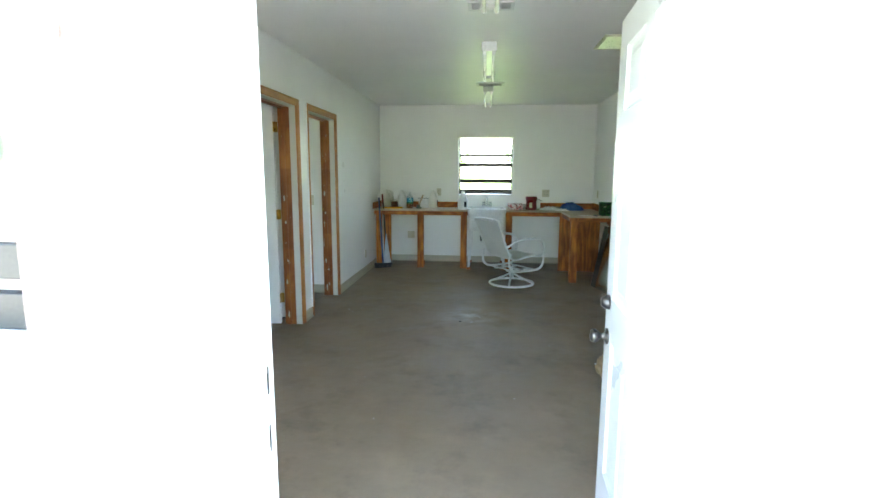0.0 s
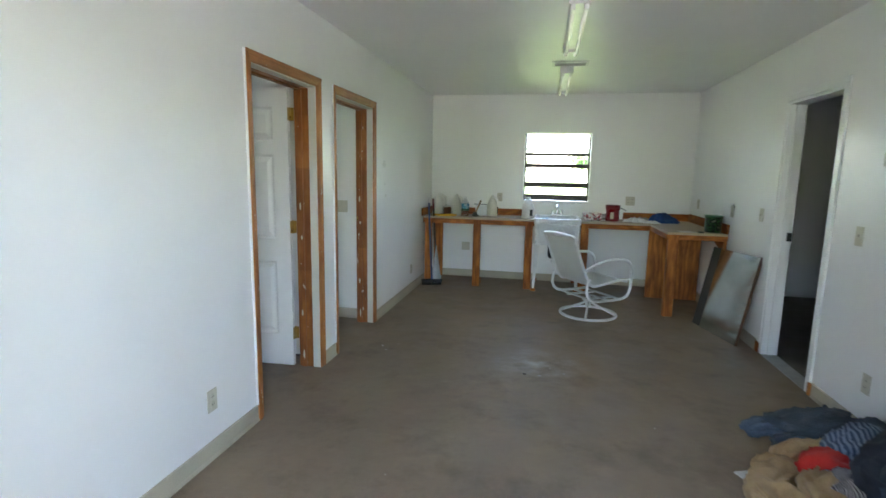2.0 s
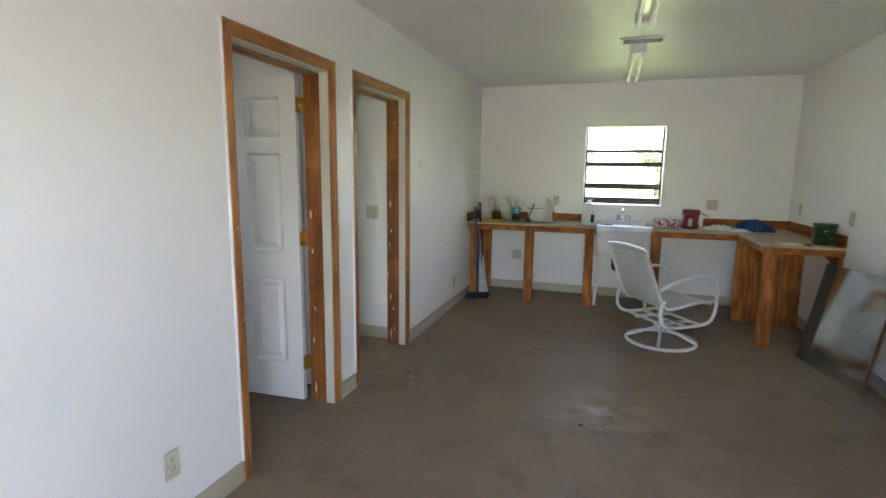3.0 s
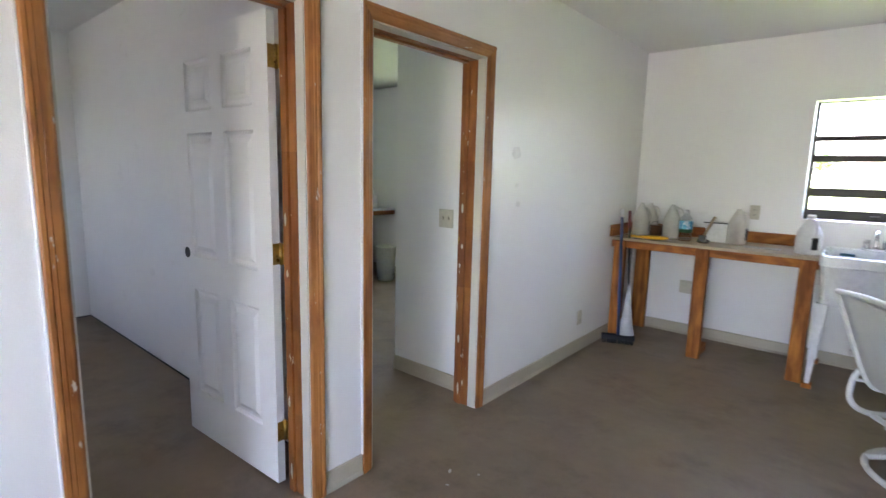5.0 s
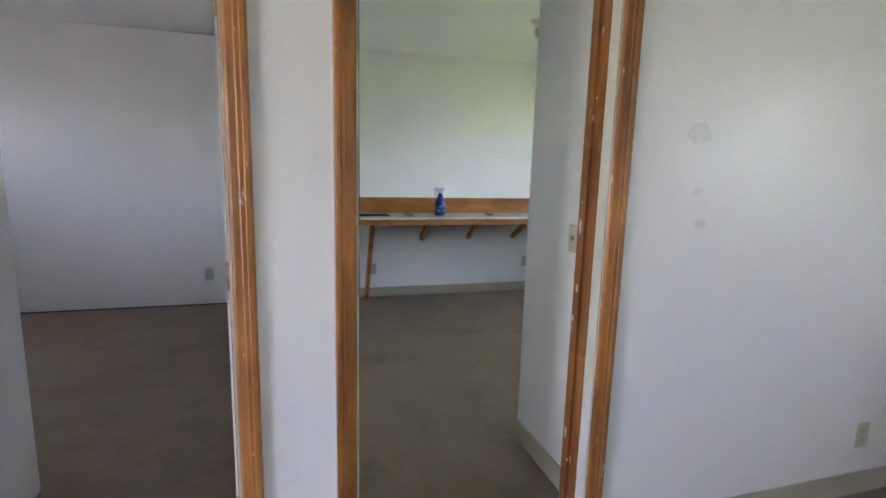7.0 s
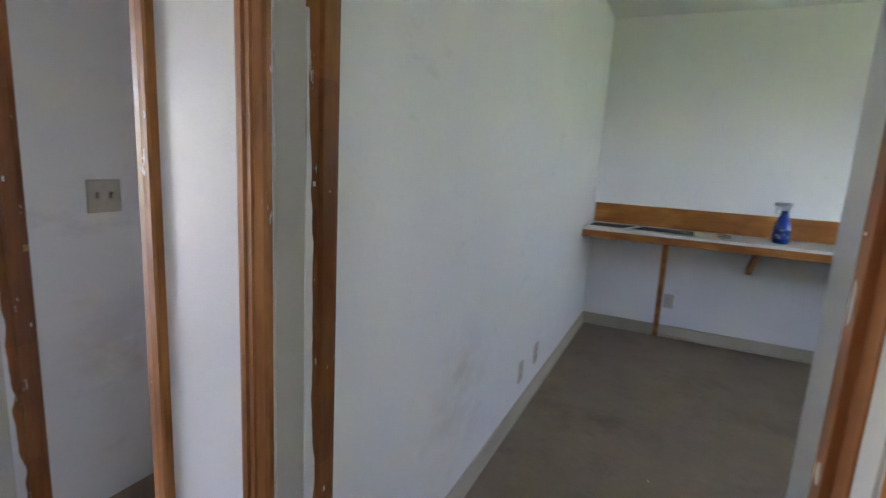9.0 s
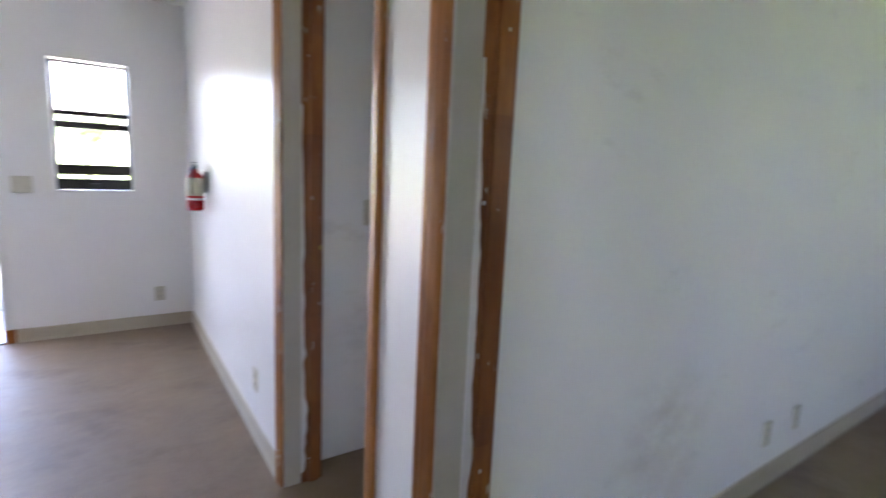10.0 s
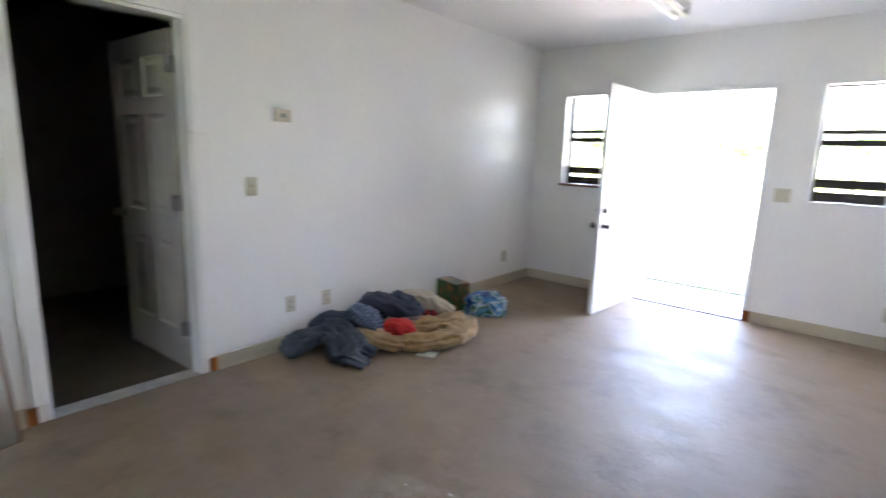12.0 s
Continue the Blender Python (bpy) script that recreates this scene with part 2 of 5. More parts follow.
def smooth_line(pts, steps=6, closed=False):
    """Points of a Catmull-Rom curve through pts."""
    p = [Vector(q) for q in pts]
    n = len(p)
    out = []
    for i in range(n if closed else n - 1):
        a, b, c, d = (p[(i + k) % n] if closed else p[min(max(i + k, 0), n - 1)] for k in (-1, 0, 1, 2))
        for s in range(steps):
            u = s / steps
            out.append(0.5 * (2 * b + (c - a) * u + (2 * a - 5 * b + 4 * c - d) * u * u + (3 * b - a - 3 * c + d) * u ** 3))
    if not closed:
        out.append(p[-1])
    return out


def tube(bm, pts, r, seg=8, closed=False):
    """A round tube along pts; r is a radius or one radius a point."""
    pts = [Vector(q) for q in pts]
    n = len(pts)
    rings = []
    up = None
    for i, q in enumerate(pts):
        a, b = (pts[i - 1], pts[(i + 1) % n]) if closed else (pts[max(i - 1, 0)], pts[min(i + 1, n - 1)])
        d = (b - a).normalized()
        if up is None:
            up = d.orthogonal().normalized()
        up = (up - d * up.dot(d)).normalized()
        side = d.cross(up)
        rad = r[i] if isinstance(r, (list, tuple)) else r
        rings.append([bm.verts.new(q + rad * (math.cos(2 * math.pi * k / seg) * up + math.sin(2 * math.pi * k / seg) * side)) for k in range(seg)])
    for i in range(n if closed else n - 1):
        a, b = rings[i], rings[(i + 1) % n]
        for k in range(seg):
            f = bm.faces.new((a[k], a[(k + 1) % seg], b[(k + 1) % seg], b[k]))
            f.smooth = True
    if not closed:
        bm.faces.new(rings[0][::-1])
        bm.faces.new(rings[-1])


def tubed(pts, r, seg=8, closed=False):
    bm = bmesh.new()
    tube(bm, pts, r, seg, closed)
    return bm


def lathe(profile, seg=20, at=(0, 0, 0), squash=(1, 1)):
    """A turned shape from (radius, height) pairs; squash makes it oval."""
    bm = bmesh.new()
    rings = []
    for r, z in profile:
        rings.append([bm.verts.new((at[0] + squash[0] * r * math.cos(2 * math.pi * k / seg), at[1] + squash[1] * r * math.sin(2 * math.pi * k / seg), at[2] + z)) for k in range(seg)])
    for a, b in zip(rings, rings[1:]):
        for k in range(seg):
            f = bm.faces.new((a[k], a[(k + 1) % seg], b[(k + 1) % seg], b[k]))
            f.smooth = True
    bm.faces.new(rings[0][::-1])
    bm.faces.new(rings[-1])
    return bm


def prism(poly, axis, lo, hi):
    """A flat outline pushed along an axis: poly holds the two other coordinates, in order."""
    bm = bmesh.new()

    def place(p, h):
        return {"x": (h, p[0], p[1]), "y": (p[0], h, p[1]), "z": (p[0], p[1], h)}[axis]
    a = [bm.verts.new(place(p, lo)) for p in poly]
    b = [bm.verts.new(place(p, hi)) for p in poly]
    n = len(poly)
    for i in range(n):
        bm.faces.new((a[i], a[(i + 1) % n], b[(i + 1) % n], b[i]))
    bm.faces.new(a[::-1])
    bm.faces.new(b)
    bmesh.ops.recalc_face_normals(bm, faces=bm.faces)
    return bm


def put(name, bm, material, label="", category="", group="", kind=""):
    """A mesh object of its own."""
    mesh = bpy.data.meshes.new(name)
    bmesh.ops.recalc_face_normals(bm, faces=bm.faces)
    bm.to_mesh(mesh)
    bm.free()
    for m in material if isinstance(material, (list, tuple)) else [material]:
        mesh.materials.append(m)
    return tagged(new(name, mesh), label, category, group, kind)


def part(name, bm, material, parent, label=""):
    """One mesh under a thing or under a part."""
    ob = put(name, bm, material, label)
    ob.parent = parent
    return ob


def thing(name, label, category, at=(0, 0, 0), turn=0.0, group=""):
    """An Empty at the base of a thing, to carry its parts."""
    ob = tagged(new(name), label, category, group)
    ob.matrix_basis = pose(*at, 0, 0, turn)
    ob.empty_display_size = 0.1
    return ob


def wall(name, axis, lo, hi, a, b, z0, z1, openings=(), inside=WALL, low=None, high=None):
    """A wall across the axis from lo to hi, running from a to b, with openings (a0, a1, z0, z1) cut through it.
    low, high: materials of the two faces when they differ."""
    us = sorted({a, b, *(q for o in openings for q in o[:2])})
    zs = sorted({z0, z1, *(q for o in openings for q in o[2:])})
    bm = bmesh.new()
    grid = {}

    def at(s, i, k):
        if (s, i, k) not in grid:
            d = (lo, hi)[s]
            grid[s, i, k] = bm.verts.new((d, us[i], zs[k]) if axis == "x" else (us[i], d, zs[k]))
        return grid[s, i, k]

    def solid(i, k):
        if not (0 <= i < len(us) - 1 and 0 <= k < len(zs) - 1):
            return False
        u, z = (us[i] + us[i + 1]) / 2, (zs[k] + zs[k + 1]) / 2
        return not any(o[0] < u < o[1] and o[2] < z < o[3] for o in openings)
    for i in range(len(us) - 1):
        for k in range(len(zs) - 1):
            if not solid(i, k):
                continue
            for s in (0, 1):
                f = bm.faces.new((at(s, i, k), at(s, i + 1, k), at(s, i + 1, k + 1), at(s, i, k + 1)))
                f.material_index = 1 + s
            for (di, dk), (p, q) in {(-1, 0): ((i, k), (i, k + 1)), (1, 0): ((i + 1, k), (i + 1, k + 1)), (0, -1): ((i, k), (i + 1, k)), (0, 1): ((i, k + 1), (i + 1, k + 1))}.items():
                if not solid(i + di, k + dk):
                    bm.faces.new((at(0, *p), at(0, *q), at(1, *q), at(1, *p)))
    return put(name, bm, [inside, low or inside, high or inside], kind="structure")


# ---- the shell ----
OUT = 0.28
FD = (1.178, 2.235, 0.0, 2.055)       # front door, in the raw wall
W2 = (0.386, 0.862, 1.10, 2.03)
W3 = (2.655, 3.096, 1.115, 2.035)
WB = (1.29, 2.165, 1.115, 2.025)
R1W = (-2.75, -1.8, 1.1, 2.03)     # the small rooms' own windows
R2W = (-2.9, -1.65, 1.06, 2.03)
DARK = 6.0                            # far side of the storeroom
wall("wall_front", "y", -OUT, 0, FAR - OUT, DARK + OUT, -0.1, C, (FD, W2, W3, R1W), low=STUCCO)
wall("wall_back", "y", L, L + OUT, FAR - OUT, DARK + OUT, -0.1, C, (WB, R2W), high=STUCCO)
wall("wall_outer_rooms", "x", FAR - OUT, FAR, 0, L, -0.1, C, low=STUCCO)
O1 = (D1[0] + CAS, D1[1] - CAS, 0.0, HEAD - CAS)
O2 = (D2[0] + CAS, D2[1] - CAS, 0.0, HEAD - CAS)
wall("wall_doors", "x", -TL, 0, 0, L, 0, C, (O1, O2))
RD = (3.80, 4.575, 0.0, 2.07)
wall("wall_storeroom", "x", W, W + 0.12, 0, L, 0, C, (RD,), high=WALL_SHADED)
wall("wall_outer_storeroom", "x", DARK, DARK + OUT, 0, L, -0.1, C, inside=WALL_SHADED, high=STUCCO)
wall("wall_storeroom_end", "y", 2.4, 2.5, W + 0.12, DARK, 0, C, inside=WALL_SHADED)
PA, PB = 3.565, 3.665
wall("wall_between_rooms", "y", PA, PB, FAR, -TL, 0, C, inside=WALL_RUBBED)
wall("wall_closet_face", "y", 4.662, 4.762, -0.812, -TL, 0, C)
wall("wall_closet_side", "x", -0.812, -0.712, 4.762, L, 0, C)
wall("wall_hall_face", "y", 2.385, 2.485, -0.89, -TL, 0, C, inside=WALL_RUBBED)
wall("wall_hall_side", "x", -0.89, -0.79, 0, 2.385, 0, C)
put("ceiling", boxed((FAR - OUT, -OUT, C), (DARK + OUT, L + OUT, C + 0.1)), CEIL, kind="structure")
put("floor", boxed((-TL, 0, -0.1), (W + 0.06, L, 0)), FLOOR, kind="structure")
put("floor_rooms", boxed((FAR, 0, -0.1), (-TL, L, -0.002)), FLOOR, kind="structure")
put("floor_storeroom", boxed((W + 0.06, 0, -0.1), (DARK, L, -0.015)), FLOOR_SHADED, kind="structure")
# unseen roof; its overhangs are deepened to block sun and high sky
put("shading_roof", prism([(-1.9, C + 0.14), (L / 2, C + 1.3), (L + 0.85, C + 0.14), (L + 0.85, C + 0.22), (L / 2, C + 1.42), (-1.9, C + 0.22)], "x", FAR - 0.7, DARK + 0.7),
    surface("roof_shingle", (0.12, 0.11, 0.10), (0.22, 0.2, 0.18), 4, (0.85, 0.95)), kind="structure")
put("shading_soffit", boxed((FAR - 0.7, -1.9, C + 0.1), (DARK + 0.7, -OUT, C + 0.13)), TRIMWHITE, kind="structure")

# ---- skirting, casings, jambs ----
def skirting(axis, face, out, a, b):
    """Cove base against a wall face; out is +1 or -1, the way the face looks."""
    prof = [(0, 0), (0.016, 0), (0.012, 0.012), (0.008, 0.02), (0.006, 0.092), (0.0, 0.098)]
    poly = [(face + out * d, z + 0.001) for d, z in prof]
    put("baseboard", prism(poly, "y" if axis == "x" else "x", a, b), BASE, kind="structure")


for a, b in ((0.012, D1[0] - 0.001), (D1[1], D2[0] - 0.001), (D2[1], L - 0.012)):
    skirting("x", 0, 1, a, b)
for a, b in ((0.012, RD[0] - 0.075), (RD[1] + 0.075, L - 0.012)):
    skirting("x", W, -1, a, b)
for a, b in ((0.0, FD[0] - 0.035), (FD[1] + 0.035, W)):
    skirting("y", 0, 1, a, b)
skirting("y", L, -1, 0.0, W)
skirting("x", FAR, 1, PB, L)
skirting("y", PB, 1, FAR + 0.012, -TL)
skirting("y", 4.662, -1, -0.812, -TL)
skirting("x", -0.812, -1, 4.662, L)
skirting("y", L, -1, FAR, -0.812)
# the first small room has no skirting: the boards stop short of the floor
# dark strips laid on to draw the shadow in that gap
put("trim", boxed((FAR, 0.0, -0.001), (FAR + 0.003, PA, 0.010)), DARKHOLE, kind="structure")
put("trim", boxed((FAR + 0.003, PA - 0.003, -0.001), (-TL, PA, 0.010)), DARKHOLE, kind="structure")
for y in (RD[0] - 0.058, RD[1] + 0.058):
    put("trim", boxed((W - 0.016, y - 0.022, 0.001), (W, y + 0.022, 0.09), 0.003), DECK_Z, kind="structure")
put("trim", boxed((FD[0] - 0.03, 0.0, 0.001), (FD[0] + 0.036, 0.017, 0.10), 0.003), DECK_Z, kind="structure")


def casing_poly(flip):
    """Cross-section of a moulded casing, from its outer edge inward."""
    p = [(0, 0), (0, 0.016), (0.006, 0.019), (0.016, 0.019), (0.020, 0.015), (0.030, 0.0155), (0.034, 0.013), (0.052, 0.010), (0.058, 0.006), (0.062, 0.0)]
    return [((-u if flip else u), d) for u, d in p]


def ragged(pts, q):
    """A thin film of old paint on the jamb face at y = q, between its edge and the points (x, z)."""
    return prism([(-0.0715, pts[0][1])] + pts + [(-0.0715, pts[-1][1])], "y", q - 0.004, q)


def cased_opening(name, y0, y1, number):
    """Casing on the room side, plaster return, wooden jamb with its stop."""
    group = thing(name, "unpainted stained wood door casing with paint specks", "door frame")
    group["kind"] = "structure"
    for edge, flip in ((y0, False), (y1, True)):
        part("casing", prism([(d, edge + u) for u, d in casing_poly(flip)], "z", 0.001, HEAD - (0 if flip else 0.0)), PINE_Z, group)
    part("caulk_line", boxed((0.0006, y0 - 0.006, 0.10), (0.013, y0 - 0.0004, HEAD), 0.001), TRIMWHITE, group, "smeared white paint along the casing")
    part("head_casing", prism([(d + 0.0006, HEAD - u) for u, d in casing_poly(False)], "y", y0 + 0.001, y1 - 0.001), PINE_Y, group)
    i0, i1, top = y0 + CAS, y1 - CAS, HEAD - CAS
    for y, s, rev in ((i0, 1, 0.072), (i1, -1, 0.055)):
        part("plaster_return", boxed((-rev, min(y, y + s * 0.006), 0.001), (-0.001, max(y, y + s * 0.006), top), 0.001), PLASTER, group, "patched off-white plaster return")
        jamb = boxed((-TL - 0.004, min(y, y + s * 0.009), 0.001), (-rev, max(y, y + s * 0.009), top - 0.009), 0.001)
        box(jamb, (-0.142, min(y + s * 0.008, y + s * 0.021), 0.001), (-0.102, max(y + s * 0.008, y + s * 0.021), top - 0.021), 0.002)
        part("jamb", jamb, JAMB_Z, group)
    rev = 0.07
    head = boxed((-TL - 0.004, i0, top - 0.009), (-rev, i1, top), 0.001)
    box(head, (-0.142, i0 + 0.021, top - 0.021), (-0.108, i1 - 0.021, top - 0.008), 0.002)
    part("head_jamb", head, JAMB_Y, group)
    part("plaster_return", boxed((-rev, i0, top - 0.006), (-0.001, i1, top), 0.001), PLASTER, group)
    strike = boxed((-0.160, i0 + 0.0085, 1.02), (-0.144, i0 + 0.0105, 1.04), 0.0005)
    if number == 1:
        part("strike_plate", strike, BRASS, group, "small brass strike plate")
    else:
        part("strike_plate", strike, JAMB_Z, group)
        box2 = boxed((-0.160, i1 - 0.011, 1.00), (-0.144, i1 - 0.0085, 1.04))
        part("strike_plate", box2, BRASS, group)
    random.seed(number)
    for y, s in ((i0, 1),):
        # white paint left ragged along the edge of the jamb
        q = y + s * 0.0098
        z, pts = 0.05, []
        while z < 1.60:
            pts.append((-0.0715 - 0.001 - 0.025 * min(1.0, 1.75 - z) * max(0.0, 0.25 + 0.3 * number + noise.noise(Vector((y * 3, number * 5, z * 4.5))) + 0.35 * noise.noise(Vector((y, number, z * 23)))), z))
            z += 0.02
        part("paint_remnant", ragged(pts, q), TRIMWHITE, group, "ragged remnant of white paint")
    for k in range(4):
        z = 0.2 + 0.52 * k + random.uniform(-0.12, 0.12)
        for y, s in ((i0, 1), (i1, -1)):
            x = random.uniform(-0.152, -0.092)
            q = y + s * (0.021 if -0.144 < x < -0.100 else 0.009)
            part("filler_dab", boxed((x - 0.003, q - 0.0012, z), (x + random.uniform(0, 0.003), q + 0.0012, z + random.uniform(0.003, 0.014))), TRIMWHITE, group)
    # larger worn patches of filler on the far jamb
    for x, z, h in ((-0.124, 1.21, 0.035), (-0.118, 0.985, 0.02), (-0.126, 0.42, 0.03), (-0.12, 0.10, 0.045)):
        pts = [(x + (0.007 + 0.004 * noise.noise(Vector((a, z * 9, number)))) * math.cos(a), z + h * math.sin(a) * (0.8 + 0.4 * noise.noise(Vector((z * 5, a * 1.3, number))))) for a in (k * math.pi / 7 for k in range(14))]
        dab = bmesh.new()
        low, high = ([dab.verts.new((px, i1 - d, pz)) for px, pz in pts] for d in (0.0205, 0.0222))
        dab.faces.new(high)
        for k in range(14):
            dab.faces.new((low[k], low[k - 1], high[k - 1], high[k]))
        bmesh.ops.recalc_face_normals(dab, faces=dab.faces[:])
        part("filler_dab", dab, PLASTER, group, "worn smear of pale filler")
    return group


cased_opening("door_1", *D1, 1)
cased_opening("door_2", *D2, 2)


def panel_door(name, label, width, height=2.02, thick=0.036, material=DOORWHITE):
    """Six-panel door: hinge edge at x = 0, the slab runs along +x, faces at y = 0 and y = -thick."""
    door = thing(name, label, "door")
    m, mid = 0.115 * width / 0.81, 0.10 * width / 0.81
    pw = (width - 2 * m - mid) / 2
    xs = [0, m, m + pw, m + pw + mid, width - m, width]
    zs = [0, 0.24, 0.24 + 0.55, 0.24 + 0.55 + 0.17, 0.96 + 0.60, 0.96 + 0.60 + 0.10, 0.96 + 0.70 + 0.23, height]
    panels = {(i, k) for i in (1, 3) for k in (1, 3, 5)}
    bm = bmesh.new()
    for y, s in ((0.0, -1), (-thick, 1)):
        for i in range(5):
            for k in range(7):
                r = (xs[i], xs[i + 1], zs[k], zs[k + 1])

                def ring(d, depth):
                    return [bm.verts.new((x, y + s * depth, z)) for x, z in ((r[0] + d, r[2] + d), (r[1] - d, r[2] + d), (r[1] - d, r[3] - d), (r[0] + d, r[3] - d))]
                if (i, k) not in panels:
                    bm.faces.new(ring(0, 0))
                    continue
                loops = [ring(0, 0), ring(0.007, 0.008), ring(0.016, 0.012), ring(0.03, 0.011), ring(0.052, 0.003)]
                for p, q in zip(loops, loops[1:]):
                    for e in range(4):
                        bm.faces.new((p[e], p[(e + 1) % 4], q[(e + 1) % 4], q[e]))
                bm.faces.new(loops[-1])
    for a, b in (((0, 0), (width, 0)), ((width, 0), (width, height)), ((width, height), (0, height)), ((0, height), (0, 0))):
        bm.faces.new([bm.verts.new((a[0], 0, a[1])), bm.verts.new((b[0], 0, b[1])), bm.verts.new((b[0], -thick, b[1])), bm.verts.new((a[0], -thick, a[1]))])
    bmesh.ops.remove_doubles(bm, verts=bm.verts, dist=0.0004)
    part("slab", bm, material, door)
    return door


def hinge(door, x, y, z, material=BRASS, wide=0.03):
    """A butt hinge: two leaves and a knuckle, under the door."""
    bm = boxed((x - 0.0016, y + 0.002, z), (x + 0.0004, y + 0.034, z + 0.09))
    box(bm, (x - wide, y - 0.0065, z), (x - 0.004, y - 0.0045, z + 0.09))
    tube(bm, [(x - 0.004, y - 0.002, z - 0.003), (x - 0.004, y - 0.002, z + 0.093)], 0.0065, 8)
    part("hinge", bm, material, door, "brass butt hinge" if material == BRASS else "")


GUNMETAL = surface("dark_gunmetal", (0.07, 0.064, 0.06), (0.17, 0.16, 0.15), 25, (0.25, 0.4), 0.9)


def door_knob(door, x, z, thick, material=STEEL, both=True):
    for y, s in ((0.0, 1), (-thick, -1)) if both else ((0.0, 1),):
        prof = [(0.032, 0.0), (0.032, 0.006), (0.014, 0.012), (0.012, 0.03), (0.02, 0.036), (0.027, 0.046), (0.028, 0.056), (0.022, 0.066), (0.008, 0.069)]
        bm = lathe(prof, 18)
        bmesh.ops.transform(bm, matrix=pose(x, y, z, -90 * s, 0, 0), verts=bm.verts)
        part("knob", bm, material, door, "dull metal round knob")


# the bedroom door, open into the room, bare of its knob
d = panel_door("panel_door", "white six-panel door without knob, standing open", 0.80)
d.matrix_basis = pose(-0.198, 3.342, 0.012, 0, 0, 182.8)
for z in (0.20, 1.00, 1.80):
    hinge(d, 0.0, -0.036, z)
bore = lathe([(0.027, -0.0375), (0.027, 0.0015)], 16)
bmesh.ops.transform(bore, matrix=pose(0.74, 0, 0.97, -90, 0, 0), verts=bore.verts)
part("knob_hole", bore, DARKHOLE, d, "empty bore with a metal ring")

# the front door, open into the main room
f = panel_door("front_door", "white enamelled six-panel entrance door standing wide open", 0.865, 2.0, 0.044, TRIMWHITE)
f.matrix_basis = pose(2.189, 0.026, 0.012, 0, 0, 86.8)
for z in (0.22, 1.0, 1.78):
    hinge(f, 0.0, -0.044, z, ALU)
door_knob(f, 0.803, 0.795, 0.044, GUNMETAL)
for y, s in ((0.0, 1), (-0.044, -1)):
    bm = lathe([(0.030, 0), (0.028, 0.012), (0.020, 0.022), (0.018, 0.030), (0.006, 0.031)], 18)
    bmesh.ops.transform(bm, matrix=pose(0.803, y, 0.935, -90 * s, 0, 0), verts=bm.verts)
    part("deadbolt", bm, GUNMETAL, f, "dull metal deadbolt rose")

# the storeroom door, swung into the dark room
s = panel_door("storeroom_door", "mottled beige-white panel door swung into a dark storeroom", 0.80, 2.02, 0.036, surface("mottled_beige_enamel", (0.42, 0.39, 0.33), (0.60, 0.57, 0.50), 2.5, (0.4, 0.6), relief=0.05))
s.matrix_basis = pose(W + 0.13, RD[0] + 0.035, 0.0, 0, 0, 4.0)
for z in (0.22, 1.0, 1.78):
    hinge(s, 0.0, 0.0, z, STEEL)
door_knob(s, 0.735, 0.93, 0.036)

# frame of the front door
fr = thing("door_3", "white painted entrance door frame with metal threshold", "door frame")
fr["kind"] = "structure"
for x0, x1 in ((FD[0], FD[0] + 0.04), (FD[1] - 0.04, FD[1])):
    part("jamb", boxed((x0, -OUT - 0.012, 0.001), (x1, 0.012, FD[3]), 0.003), TRIMWHITE, fr)
    part("stop", boxed((x0 + (0.04 if x0 == FD[0] else -0.012), -0.15, 0.001), (x1 + (0.012 if x0 == FD[0] else -0.04), -0.052, FD[3] - 0.04), 0.002), TRIMWHITE, fr)
part("head_jamb", boxed((FD[0] + 0.04, -OUT - 0.012, FD[3] - 0.04), (FD[1] - 0.04, 0.012, FD[3]), 0.003), TRIMWHITE, fr)
for x0, x1 in ((FD[0] - 0.05, FD[0] + 0.008), (FD[1] - 0.008, FD[1] + 0.05)):
    part("brickmould", boxed((x0, -OUT - 0.032, 0.001), (x1, -OUT - 0.012, FD[3] + 0.05), 0.006), TRIMWHITE, fr)
part("brickmould", boxed((FD[0] + 0.008, -OUT - 0.032, FD[3] - 0.008), (FD[1] - 0.008, -OUT - 0.012, FD[3] + 0.05), 0.006), TRIMWHITE, fr)
part("threshold", boxed((FD[0] + 0.04, -OUT, -0.02), (FD[1] - 0.04, 0.012, 0.012), 0.004), STEEL, fr, "worn metal threshold")
for z in (0.17, 0.935, 1.74):
    part("hinge_leaf", boxed((FD[1] - 0.0425, -0.034, z), (FD[1] - 0.0398, 0.010, z + 0.10), 0.0006), ZINC, fr, "pale zinc hinge leaf")
for z in (0.757, 0.907):
    part("strike_plate", boxed((FD[0] + 0.0395, -0.046, z), (FD[0] + 0.0415, -0.018, z + 0.07)), STEEL, fr)
    part("strike_hole", boxed((FD[0] + 0.041, -0.040, z + 0.015), (FD[0] + 0.0425, -0.026, z + 0.055)), DARKHOLE, fr)

# frame of the storeroom opening, painted over
rf = thing("door_4", "thickly painted white door frame with a bare sill", "door frame")
rf["kind"] = "structure"
for y, sgn in ((RD[0], 1), (RD[1], -1)):
    part("jamb", boxed((W - 0.004, min(y, y + sgn * 0.02), 0.001), (W + 0.124, max(y, y + sgn * 0.02), RD[3]), 0.003), WALL, rf)
    part("stop", boxed((W + 0.045, min(y + sgn * 0.019, y + sgn * 0.031), 0.001), (W + 0.08, max(y + sgn * 0.019, y + sgn * 0.031), RD[3] - 0.02), 0.002), WALL, rf)
    part("casing", boxed((W - 0.014, min(y, y - sgn * 0.06), 0.09), (W + 0.001, max(y, y - sgn * 0.06), RD[3] + 0.055), 0.006), WALL, rf)
